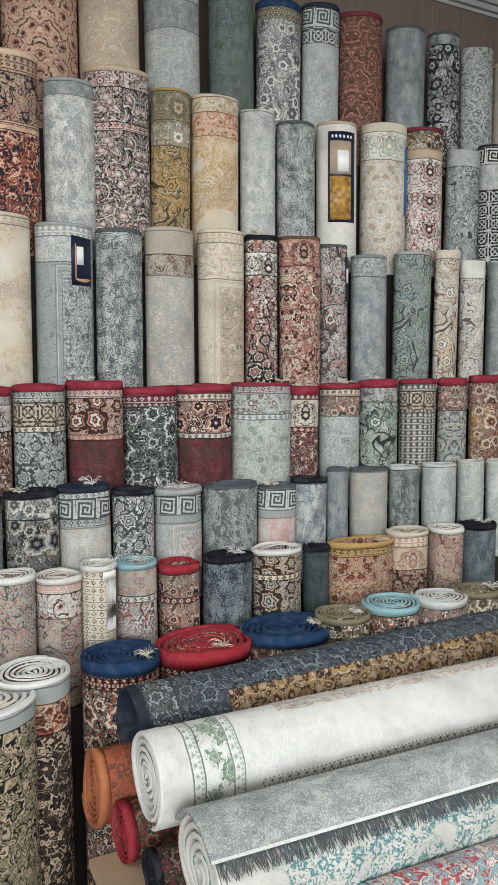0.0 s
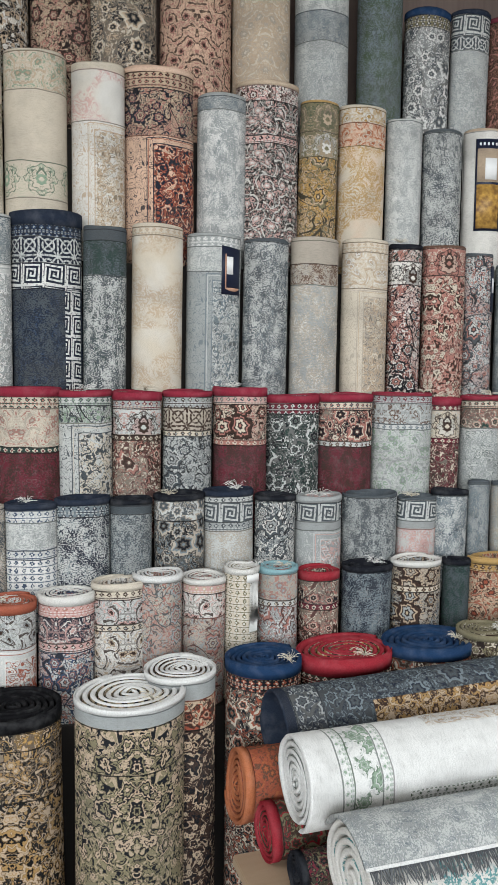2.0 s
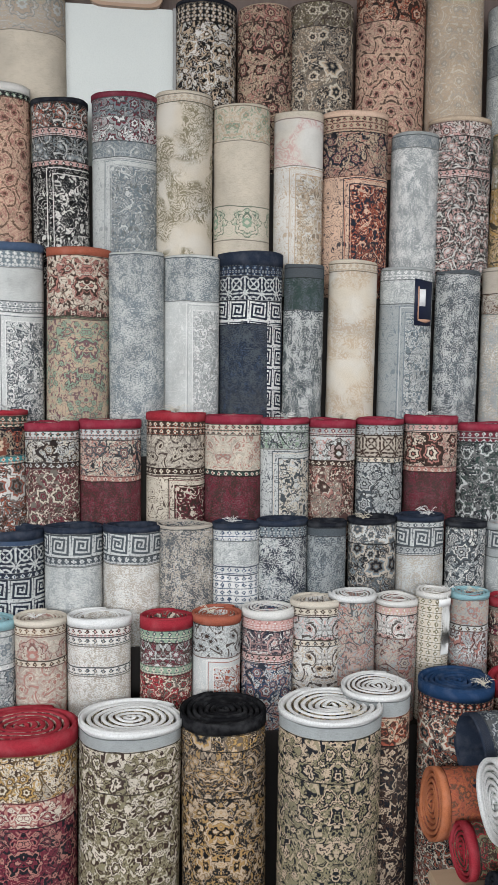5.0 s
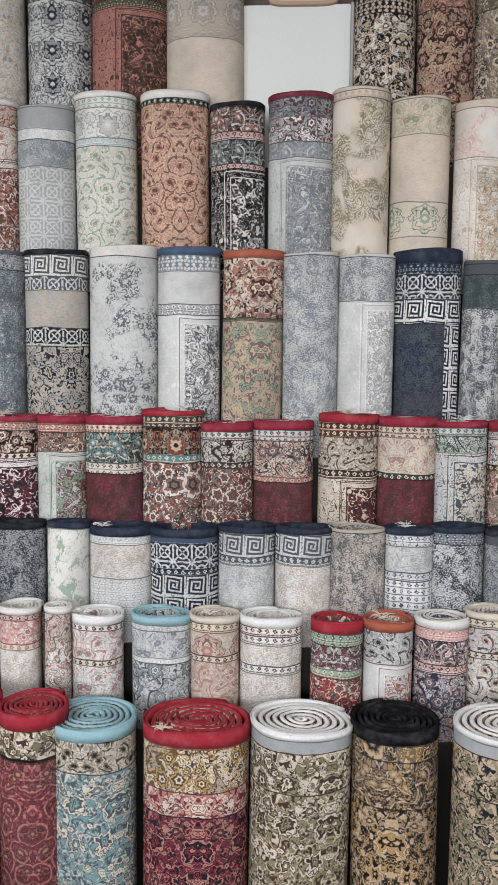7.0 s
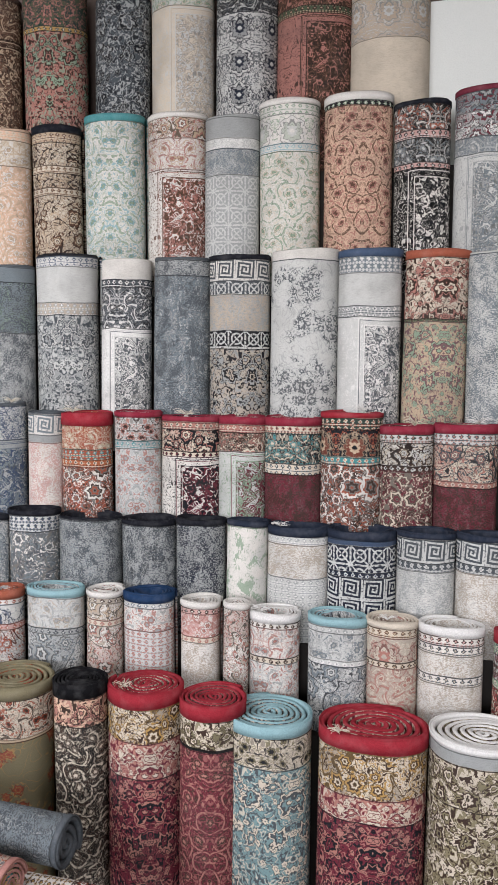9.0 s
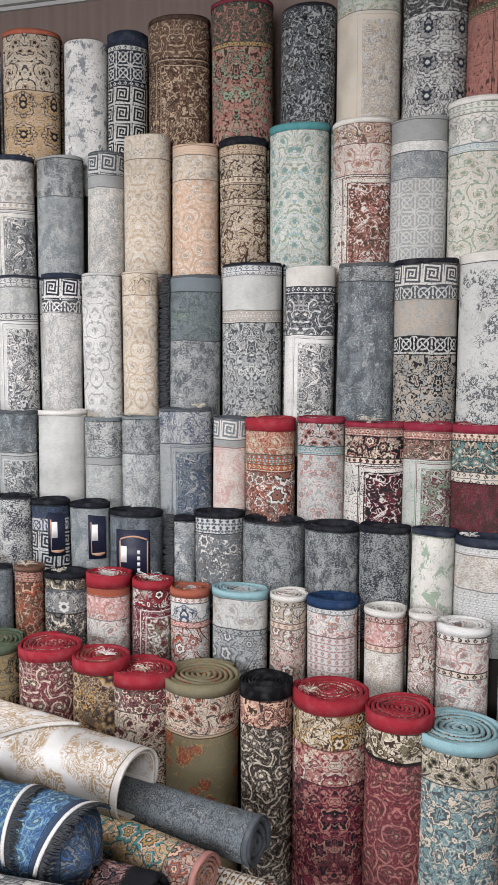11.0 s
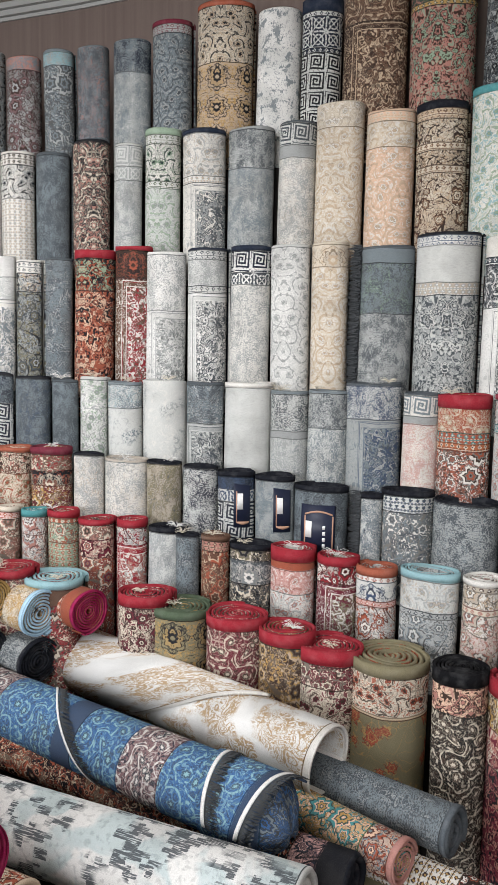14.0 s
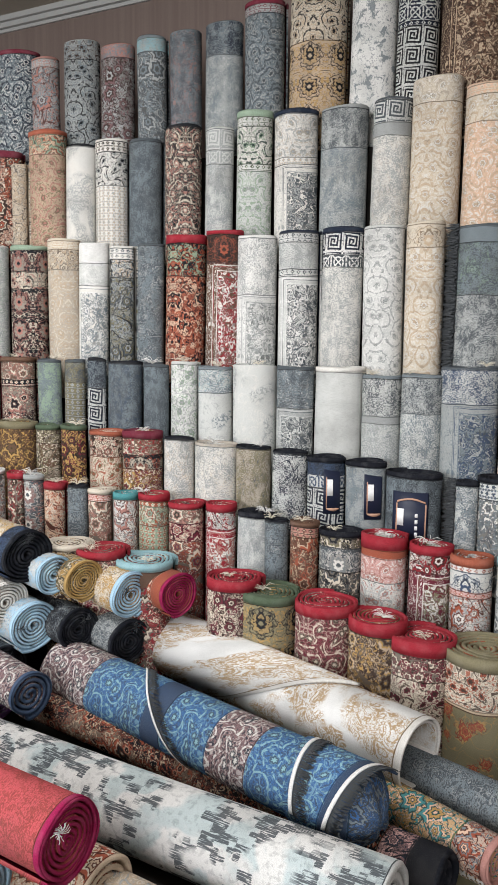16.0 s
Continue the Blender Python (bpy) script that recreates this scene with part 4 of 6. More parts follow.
stand("B", -0.326, 2.499, 0.103, 2.940, 15.3, "plain:3:cream|damask:18:ivory:pink:cream|inset:0:ivory:cream:sand")
stand("B", -0.546, 2.455, 0.122, 2.957, 15.3, "rim:1:cream|scroll:13:cream:sand:sage|plain:25:cream|star:13:cream:sage:cream|plain:0:cream")
stand("B", -0.767, 2.393, 0.115, 2.988, 14.5, "rim:1:cream|chain:3:cream:beige:sand|damask:0:cream:olive:ivory")
stand("B", -0.991, 2.348, 0.132, 2.973, 14.5, "rim:2:wine|bloom:7:ash:steel:wine|bloom:9:white:ash:wine|scroll:6:steel:mist:ash|inset:0:mist:steel:ash")
stand("B", -1.222, 2.272, 0.113, 2.940, 15.8, "rim:2:ink|scroll:9:black:ivory:rust|chain:3:pink:black:ivory|scroll:9:black:mist:steel|chain:2:pink:black:ivory|inset:0:black:ink:ivory")
stand("B", -1.469, 2.218, 0.137, 2.982, 15.8, "rim:3:ivory|chain:2:ink:sage:ivory|scroll:0:peach:brown:rose")
stand("B", -1.724, 2.140, 0.132, 2.978, 15.8, "rim:2:ivory|chain:4:ivory:sage:mist|star:11:ivory:mist:sage|chain:3:mist:aqua:ivory|scroll:0:ivory:sage:cream")
stand("B", -1.948, 2.056, 0.116, 2.929, 19.7, "rim:1:ash|plain:8:ash|worn:4:mist:white:ash|worn:10:ash:steel:mist|cross:0:mist:ash")
stand("B", -2.164, 1.984, 0.125, 2.947, 19.7, "rim:2:ivory|bloom:8:ivory:sand:rose|scroll:12:ivory:rose:sand|inset:0:ivory:rose:brown")
stand("B", -2.415, 1.899, 0.137, 2.955, 19.7, "rim:3:teal|scroll:0:ivory:sage:aqua")
stand("B", -2.633, 1.794, 0.111, 2.916, 28.8, "rim:3:ink|chain:4:sand:brown:cream|bloom:9:cream:umber:sand|chain:3:cream:brown:sand|bloom:6:sand:umber:cream|chain:3:cream:brown:sand|bloom:0:cream:brown:sand")
stand("B", -2.822, 1.685, 0.107, 2.904, 28.8, "rim:1:peach|chain:4:peach:cream:sand|scroll:10:cream:sand:ivory|scroll:0:peach:sand:ivory")
stand("B", -3.012, 1.580, 0.110, 2.949, 28.8, "scroll:10:cream:beige:ivory|scroll:0:cream:sand:ivory")
stand("B", -3.165, 1.472, 0.090, 2.887, 35.8, "rim:1:slate|key:9:mist:slate|plain:5:ash|worn:0:ivory:ash:beige")
stand("B", -3.337, 1.360, 0.107, 2.871, 35.8, "rim:1:ash|worn:16:ash:slate:mist|worn:0:ash:steel:mist")
stand("B", -3.506, 1.233, 0.104, 2.875, 37.7, "rim:2:navy|scroll:18:ivory:ash:beige|chain:3:ivory:ash:sand|inset:0:ivory:slate:ash")
stand("B", -3.655, 1.104, 0.090, 2.886, 37.7, "rim:3:sage|chain:4:mist:moss:ivory|scroll:16:ivory:forest:sage|chain:3:mist:moss:ivory|scroll:0:mist:sage:ash")
stand("B", -3.777, 0.995, 0.074, 2.826, 37.7, "rim:1:mist|key:9:ash:mist|cross:6:mist:ash|worn:0:ash:mist:steel")
stand("B", -3.926, 0.894, 0.096, 2.843, 37.7, "rim:1:ink|scroll:0:ink:cream:rose")
stand("B", -4.068, 0.768, 0.088, 2.795, 39.9, "rim:1:slate|worn:0:slate:steel:slate")
stand("B", -4.194, 0.658, 0.085, 2.804, 39.9, "rim:1:ivory|chain:5:ivory:ink:beige|scroll:15:ivory:ink:ash|chain:0:ivory:ash:sand")
stand("B", -4.319, 0.549, 0.082, 2.788, 39.9, "rim:1:ink|damask:0:ivory:ash:mist")
stand("B", -4.459, 0.443, 0.101, 2.861, 39.9, "rim:2:rust|bloom:9:peach:sage:rust|scroll:0:sand:rose:olive")
stand("B", -4.552, 0.327, 0.049, 2.714, 39.9, "bloom:0:sand:beige:cream")
stand("B", -4.648, 0.286, 0.110, 2.776, 39.9, "rim:3:wine|bloom:0:rust:umber:cream")
# eye-level row
stand("C", 2.173, 2.963, 0.095, 2.291, 13.7, "worn:0:ash:steel:mist")
stand("C", 1.974, 2.905, 0.069, 2.290, 14.6, "plain:8:ivory|bloom:0:ivory:beige:mist")
stand("C", 1.817, 2.863, 0.065, 2.330, 14.6, "chain:4:cream:sand:ivory|bloom:0:ivory:sand:cream")
stand("C", 1.637, 2.834, 0.100, 2.309, 14.6, "rim:1:ash|bloom:0:ash:steel:sage")
stand("C", 1.417, 2.776, 0.092, 2.285, 14.6, "rim:1:steel|scroll:8:ash:steel:mist|worn:0:ash:steel:mist")
stand("C", 1.239, 2.720, 0.068, 2.320, 14.6, "rim:1:slate|bloom:0:mist:slate:rose", "tag")
stand("C", 1.078, 2.698, 0.099, 2.344, 13.5, "rim:1:brown|star:11:rose:umber:cream|garden:0:rose:umber:cream")
stand("C", 0.900, 2.644, 0.075, 2.340, 13.5, "rim:2:ink|bloom:5:rose:forest:ivory|star:9:ivory:umber:ink|bloom:0:rose:ink:ivory")
stand("C", 0.726, 2.619, 0.103, 2.347, 13.5, "rim:1:cream|chain:4:cream:sand:beige|scroll:14:cream:sand:ivory|inset:0:cream:sand:beige")
stand("C", 0.514, 2.572, 0.105, 2.342, 13.5, "rim:1:beige|plain:9:beige|worn:8:beige:brown:mist|worn:0:beige:ash:ivory")
stand("C", 0.312, 2.521, 0.095, 2.325, 13.5, "rim:1:slate|worn:0:slate:mist:steel")
stand("C", 0.106, 2.484, 0.113, 2.335, 15.3, "rim:1:ash|chain:4:ash:white:mist|worn:9:ash:mist:white|inset:0:ash:mist:steel", "navycard")
stand("C", -0.105, 2.423, 0.103, 2.353, 15.3, "rim:1:cream|chain:3:cream:sand:beige|damask:0:cream:sand:ivory")
stand("C", -0.290, 2.360, 0.083, 2.332, 15.3, "rim:1:slate|plain:4:slate|worn:12:slate:forest:steel|worn:0:slate:mist:forest")
stand("C", -0.490, 2.342, 0.131, 2.375, 15.3, "rim:5:navy|chain:4:navy:denim:ash|cross:9:mist:navy|key:9:white:navy|worn:0:navy:slate:denim", "keyside")
stand("C", -0.712, 2.272, 0.113, 2.357, 14.5, "rim:1:mist|worn:16:mist:steel:ash|inset:0:mist:ash:white")
stand("C", -0.911, 2.219, 0.111, 2.363, 14.5, "rim:1:mist|worn:0:mist:steel:ash")
stand("C", -1.133, 2.170, 0.123, 2.372, 15.8, "rim:3:rust|garden:22:cream:umber:rose|chain:1:moss:umber:sand|garden:0:sand:mauve:sage")
stand("C", -1.365, 2.103, 0.124, 2.382, 15.8, "rim:3:denim|chain:6:steel:mist:white|plain:12:mist|chain:4:ash:white:slate|inset:0:mist:slate:white")
stand("C", -1.610, 2.043, 0.139, 2.386, 15.8, "plain:4:ivory|drift:0:mist:slate:ash")
stand("C", -1.852, 1.960, 0.124, 2.371, 19.7, "rim:2:ink|key:8:ivory:slate|cross:5:mist:slate|worn:14:beige:ash:sand|cross:7:mist:ink|garden:0:beige:ink:ash")
stand("C", -2.072, 1.876, 0.121, 2.363, 19.7, "rim:1:slate|worn:6:ash:slate:mist|worn:0:steel:slate:mist")
stand("C", -2.285, 1.790, 0.112, 2.360, 19.7, "plain:8:ivory|chain:3:slate:white:ink|scroll:16:slate:white:ink|inset:0:white:slate:mist")
stand("C", -2.524, 1.717, 0.135, 2.383, 19.7, "rim:1:ink|chain:4:mist:denim:white|plain:14:mist|chain:5:beige:ash:white|garden:0:ash:slate:mist")
stand("C", -2.740, 1.590, 0.118, 2.341, 28.8, "rim:1:slate|plain:6:steel|worn:20:slate:steel:sage|worn:0:ash:slate:mist", "blackfringe")
stand("C", -2.924, 1.462, 0.085, 2.361, 28.8, "rim:1:cream|star:9:cream:sand:beige|scroll:0:cream:sand:ivory")
stand("C", -3.075, 1.381, 0.094, 2.355, 35.8, "rim:1:mist|scroll:0:white:ash:mist")
stand("C", -3.225, 1.269, 0.093, 2.352, 35.8, "rim:2:navy|key:9:white:navy|cross:5:white:slate|worn:0:ivory:ash:mist")
stand("C", -3.378, 1.159, 0.096, 2.347, 35.8, "rim:1:navy|chain:4:mist:slate:white|worn:11:mist:ash:white|chain:3:mist:slate:ivory|inset:0:mist:slate:white")
stand("C", -3.532, 1.039, 0.096, 2.330, 37.7, "rim:1:white|worn:24:white:ash:ivory|inset:0:white:mist:ash")
stand("C", -3.645, 0.943, 0.087, 2.358, 37.7, "rim:2:red|star:12:umber:rust:ink|inset:0:brown:red:ivory")
stand("C", -3.797, 0.829, 0.096, 2.345, 37.7, "rim:4:red|garden:14:ink:rust:sage|garden:0:rust:ink:peach")
stand("C", -3.913, 0.714, 0.070, 2.310, 39.9, "rim:1:slate|worn:0:slate:steel:mist")
stand("C", -4.020, 0.623, 0.069, 2.301, 39.9, "rim:1:ivory|chain:5:ivory:slate:mist|bloom:8:mist:slate:sand|bloom:0:ash:slate:olive")
stand("C", -4.134, 0.532, 0.078, 2.316, 39.9, "plain:9:white|worn:10:mist:white:ash|inset:0:ivory:steel:white")
stand("C", -4.252, 0.438, 0.087, 2.340, 39.9, "rim:1:cream|chain:4:cream:sand:ivory|bloom:9:cream:sand:beige|scroll:0:beige:cream:sand")
stand("C", -4.407, 0.316, 0.103, 2.311, 39.9, "rim:2:sage|star:10:ink:rose:cream|scroll:8:cream:ink:rose|star:0:ink:rose:cream")
stand("C", -4.559, 0.180, 0.096, 2.315, 39.9, "worn:0:mist:ash:sage")
# first step row
stand("D", 1.984, 2.777, 0.082, 1.761, 14.6, "rim:3:crimson|bloom:9:umber:cream:rose|bloom:0:wine:cream:gold")
stand("D", 1.800, 2.728, 0.075, 1.751, 14.6, "rim:3:crimson|scroll:11:umber:cream:rose|scroll:0:ash:slate:cream")
stand("D", 1.614, 2.687, 0.086, 1.748, 14.6, "rim:2:crimson|chain:3:slate:cream:ash|cross:9:umber:beige|chain:0:slate:cream:ash")
stand("D", 1.418, 2.639, 0.087, 1.749, 14.6, "rim:3:crimson|worn:6:slate:mist:rose|bloom:0:mist:slate:sage")
stand("D", 1.222, 2.594, 0.094, 1.735, 14.6, "rim:2:crimson|chain:3:cream:forest:rose|bloom:8:forest:cream:rose|worn:0:mist:ash:forest")
stand("D", 1.049, 2.540, 0.069, 1.727, 13.5, "rim:3:crimson|chain:2:wine:cream:ash|star:11:cream:umber:mist|chain:2:wine:cream:ink|bloom:0:wine:cream:umber")
stand("D", 0.873, 2.529, 0.123, 1.745, 13.5, "rim:1:crimson|chain:3:ash:wine:mist|scroll:8:ash:mist:brown|chain:2:mist:steel:ash|scroll:0:mist:ash:sage")
stand("D", 0.629, 2.470, 0.113, 1.741, 13.5, "rim:3:crimson|chain:3:cream:slate:rose|bloom:12:ink:rose:cream|chain:2:mist:brown:ash|worn:0:wine:umber:mauve")
stand("D", 0.420, 2.418, 0.105, 1.736, 13.5, "rim:3:crimson|chain:4:wine:mist:forest|bloom:0:ink:mist:forest")
stand("D", 0.213, 2.371, 0.104, 1.763, 13.5, "rim:3:crimson|chain:3:pink:slate:cream|bloom:13:cream:umber:rose|chain:2:rose:cream:wine|worn:0:wine:umber:mauve")
stand("D", 0.013, 2.314, 0.096, 1.751, 15.3, "rim:2:crimson|chain:4:ash:umber:mist|cross:8:umber:beige|chain:2:cream:umber:ash|bloom:0:ash:slate:mist")
stand("D", -0.167, 2.262, 0.089, 1.749, 15.3, "rim:3:crimson|chain:3:ash:wine:cream|star:9:mist:umber:rose|chain:2:umber:cream:ink|bloom:0:umber:rose:cream")
stand("D", -0.340, 2.222, 0.097, 1.752, 15.3, "rim:2:crimson|chain:3:mist:slate:sage|bloom:6:mist:slate:sage|inset:0:mist:cream:slate")
stand("D", -0.534, 2.181, 0.110, 1.762, 14.5, "rim:3:crimson|chain:4:cream:forest:rose|scroll:13:cream:beige:rose|chain:2:forest:cream:wine|worn:0:wine:umber:mauve")
stand("D", -0.742, 2.130, 0.113, 1.771, 14.5, "rim:3:red|chain:5:umber:cream:rust|scroll:12:beige:umber:cream|chain:3:umber:cream:ink|inset:0:cream:wine:umber")
stand("D", -0.972, 2.070, 0.113, 1.743, 14.5, "rim:3:crimson|chain:4:mist:slate:rose|bloom:13:cream:slate:rose|chain:2:rose:cream:wine|worn:0:wine:umber:mauve")
stand("D", -1.169, 2.005, 0.098, 1.735, 15.8, "rim:3:crimson|chain:3:mist:forest:rose|bloom:8:mist:umber:cream|chain:2:umber:mist:ink|bloom:0:wine:cream:umber")
stand("D", -1.368, 1.961, 0.116, 1.779, 15.8, "rim:2:red|chain:4:forest:cream:rust|star:10:ink:sand:rust|chain:3:teal:cream:rust|bloom:0:umber:ivory:rust")
stand("D", -1.578, 1.898, 0.112, 1.756, 15.8, "rim:3:crimson|chain:3:cream:rose:ink|scroll:11:ink:cream:teal|chain:4:cream:slate:mist|worn:0:wine:umber:mauve")
stand("D", -1.762, 1.831, 0.096, 1.755, 15.8, "rim:3:crimson|chain:3:rose:cream:wine|bloom:7:umber:cream:rose|inset:0:mist:wine:sage")
stand("D", -1.960, 1.775, 0.116, 1.753, 19.6, "rim:2:crimson|chain:3:rose:cream:ink|bloom:8:cream:ink:rose|chain:2:cream:ink:wine|inset:0:ivory:wine:ink")
stand("D", -2.150, 1.690, 0.095, 1.768, 19.6, "rim:2:crimson|scroll:9:mist:umber:rose|chain:3:ash:teal:mist|scroll:0:mist:ash:rose")
stand("D", -2.347, 1.623, 0.105, 1.761, 19.6, "rim:5:red|scroll:9:rust:cream:sand|chain:4:rust:teal:cream|chain:3:orange:cream:umber|bloom:0:rust:ivory:umber")
stand("D", -2.496, 1.543, 0.071, 1.762, 28.9, "rim:1:slate|key:8:ivory:steel|plain:3:ash|worn:0:ivory:pink:cream")
stand("D", -2.670, 1.474, 0.110, 1.793, 28.9, "rim:1:slate|worn:13:mist:denim:steel|inset:0:ash:denim:steel")
stand("D", -2.827, 1.366, 0.084, 1.757, 28.9, "rim:1:steel|worn:14:ash:slate:mist|worn:0:mist:steel:ash")
stand("D", -2.968, 1.288, 0.082, 1.748, 35.8, "rim:1:steel|worn:15:mist:slate:ash|plain:3:ash|worn:0:mist:ash:steel")
stand("D", -3.127, 1.188, 0.103, 1.779, 35.8, "rim:2:ivory|plain:0:mist")
stand("D", -3.264, 1.069, 0.080, 1.776, 35.8, "rim:1:slate|worn:16:steel:slate:mist|inset:0:ash:slate:mist")
stand("D", -3.415, 0.967, 0.098, 1.779, 37.7, "drift:0:mist:ash:ivory")
stand("D", -3.547, 0.849, 0.080, 1.768, 37.7, "rim:1:steel|worn:10:mist:steel:aqua|drift:0:mist:steel:ash")
stand("D", -3.658, 0.751, 0.067, 1.786, 37.7, "rim:1:mist|scroll:0:white:ash:sage")
stand("D", -3.761, 0.667, 0.063, 1.773, 39.9, "rim:1:slate|worn:0:slate:steel:slate")
stand("D", -3.889, 0.574, 0.084, 1.782, 39.9, "rim:1:ink|worn:0:slate:steel:denim")
stand("D", -3.975, 0.474, 0.049, 1.793, 39.9, "rim:1:ink|worn:12:navy:steel:slate|key:0:mist:navy")
stand("D", -4.061, 0.404, 0.053, 1.785, 39.9, "rim:1:slate|worn:9:olive:slate:ash|chain:0:olive:ash:slate")
stand("D", -4.161, 0.325, 0.062, 1.783, 39.9, "rim:1:slate|worn:0:steel:sage:slate")
stand("D", -4.299, 0.226, 0.088, 1.790, 39.9, "rim:2:brown|bloom:8:brown:cream:rose|chain:3:ink:cream:rose|bloom:0:ink:rose:cream")
stand("D", -4.445, 0.099, 0.087, 1.794, 39.9, "rim:2:crimson|bloom:0:umber:cream:rose")
# second step row
stand("E", 1.995, 2.630, 0.072, 1.387, 14.6, "worn:0:mist:ash:white")
stand("E", 1.833, 2.586, 0.064, 1.397, 14.6, "worn:0:mist:ash:sage")
stand("E", 1.665, 2.551, 0.080, 1.394, 14.6, "rim:1:mist|worn:0:mist:ash:white")
stand("E", 1.485, 2.503, 0.073, 1.393, 14.6, "rim:1:mist|worn:0:ash:slate:sage")
stand("E", 1.314, 2.466, 0.083, 1.396, 14.6, "rim:1:slate|worn:0:beige:ash:mist")
stand("E", 1.163, 2.412, 0.051, 1.408, 13.5, "rim:1:slate|worn:0:steel:ash:slate")
stand("E", 1.036, 2.397, 0.076, 1.375, 13.5, "rim:2:ink|worn:0:steel:mist:navy")
stand("E", 0.895, 2.366, 0.082, 1.356, 13.5, "rim:1:slate|key:8:mist:slate|plain:3:ash|worn:0:pink:mist:rose")
stand("E", 0.709, 2.338, 0.106, 1.372, 13.5, "rim:1:slate|worn:0:ash:slate:mist")
stand("E", 0.506, 2.284, 0.090, 1.372, 13.5, "rim:2:ash|key:7:mist:slate|plain:3:ash|inset:0:ash:pink:mist")
stand("E", 0.335, 2.236, 0.077, 1.382, 13.5, "rim:2:ink|bloom:0:ash:slate:ivory")
stand("E", 0.167, 2.204, 0.090, 1.406, 15.3, "rim:2:navy|chain:2:mist:slate:white|key:7:mist:slate|chain:3:ash:slate:mist|worn:0:beige:mist:ash")
stand("E", -0.009, 2.161, 0.092, 1.399, 15.3, "rim:2:ink|bloom:7:slate:mist:beige|bloom:0:ink:beige:steel")
stand("E", -0.176, 2.103, 0.072, 1.390, 15.3, "rim:2:ink|plain:3:slate|worn:0:slate:ash:steel")
stand("E", -0.334, 2.075, 0.092, 1.397, 15.3, "rim:2:navy|chain:4:steel:navy:mist|worn:0:mist:navy:steel")
stand("E", -0.497, 2.028, 0.086, 1.387, 14.5, "rim:2:navy|chain:4:mist:denim:white|worn:9:mist:ash:white|chain:3:mist:denim:white|chain:0:white:denim:mist")
stand("E", -0.675, 1.994, 0.102, 1.383, 14.5, "rim:1:beige|worn:0:beige:slate:ivory")
stand("E", -0.858, 1.945, 0.099, 1.382, 14.5, "rim:2:navy|key:8:mist:slate|chain:3:slate:mist:ash|worn:0:ivory:beige:mist")
stand("E", -1.056, 1.897, 0.105, 1.378, 15.8, "rim:2:navy|key:8:mist:slate|chain:3:slate:mist:ash|worn:0:mist:ash:ivory")
stand("E", -1.273, 1.850, 0.125, 1.372, 15.8, "rim:3:navy|plain:2:denim|cross:9:mist:navy|chain:2:navy:mist:denim|key:0:mist:navy")
stand("E", -1.496, 1.777, 0.115, 1.373, 15.8, "rim:3:navy|chain:3:mist:ash:white|worn:12:ivory:beige:mist|chain:0:mist:ash:white")
stand("E", -1.669, 1.702, 0.081, 1.387, 15.8, "rim:2:navy|blot:0:ivory:sage:mist")
stand("E", -1.832, 1.656, 0.093, 1.385, 19.6, "rim:2:ink|worn:0:ash:navy:slate")
stand("E", -2.025, 1.595, 0.108, 1.377, 19.6, "rim:2:ink|worn:0:slate:ash:ink")
stand("E", -2.248, 1.524, 0.126, 1.379, 19.6, "rim:1:ink|worn:0:ash:slate:steel")
stand("E", -2.448, 1.433, 0.101, 1.398, 28.9, "rim:2:ink|chain:6:mist:slate:denim|bloom:0:slate:ivory:steel")
stand("E", -2.550, 1.333, 0.046, 1.378, 28.9, "rim:2:ink|worn:0:steel:mist:navy", "blackfringe")
stand("E", -2.754, 1.265, 0.110, 1.389, 28.9, "rim:2:ink|worn:0:slate:steel:ink", "bigcard")
stand("E", -2.905, 1.161, 0.083, 1.418, 35.9, "rim:2:ink|worn:0:steel:ash:slate", "navycard")
stand("E", -3.037, 1.062, 0.081, 1.427, 35.9, "rim:2:ink|worn:5:navy:denim:slate|cross:5:denim:mist|key:0:mist:navy", "navycard")
stand("E", -3.159, 0.969, 0.076, 1.440, 35.9, "rim:1:ink|worn:0:mist:navy:ash")
stand("E", -3.281, 0.876, 0.076, 1.451, 37.7, "rim:1:ink|worn:0:olive:beige:slate")
stand("E", -3.426, 0.777, 0.095, 1.455, 37.7, "rim:1:beige|worn:0:ivory:ash:cream")
stand("E", -3.544, 0.664, 0.070, 1.471, 37.7, "rim:1:ink|worn:0:ivory:ash:sand")
stand("E", -3.687, 0.568, 0.092, 1.491, 39.9, "rim:3:wine|bloom:7:brown:cream:red|star:6:ink:cream:rust|bloom:0:wine:gold:cream")
stand("E", -3.818, 0.449, 0.083, 1.484, 39.9, "rim:2:rust|bloom:9:cream:brown:rose|scroll:0:cream:rust:olive")
stand("E", -3.920, 0.345, 0.060, 1.504, 39.9, "rim:2:moss|bloom:0:gold:umber:wine")
stand("E", -4.018, 0.262, 0.061, 1.499, 39.9, "rim:2:moss|bloom:6:olive:cream:umber|bloom:0:brown:olive:cream")
stand("E", -4.159, 0.163, 0.092, 1.508, 39.9, "rim:3:olive|bloom:0:brown:gold:umber")
# low row
stand("F", 1.793, 2.435, 0.077, 1.153, 14.6, "rim:2:ink|worn:0:slate:steel:forest")
stand("F", 1.619, 2.390, 0.074, 1.153, 14.6, "rim:2:ivory|bloom:0:sand:rose:ash")
stand("F", 1.438, 2.351, 0.087, 1.158, 14.6, "rim:2:cream|chain:4:cream:rose:sand|star:9:sand:rose:cream|bloom:0:sand:umber:rose")
stand("F", 1.219, 2.298, 0.139, 1.138, 13.5, "rim:2:gold|chain:3:gold:umber:sand|scroll:0:sand:rust:umber")
stand("F", 1.018, 2.233, 0.053, 1.141, 13.5, "rim:2:ink|worn:0:forest:slate:ink")
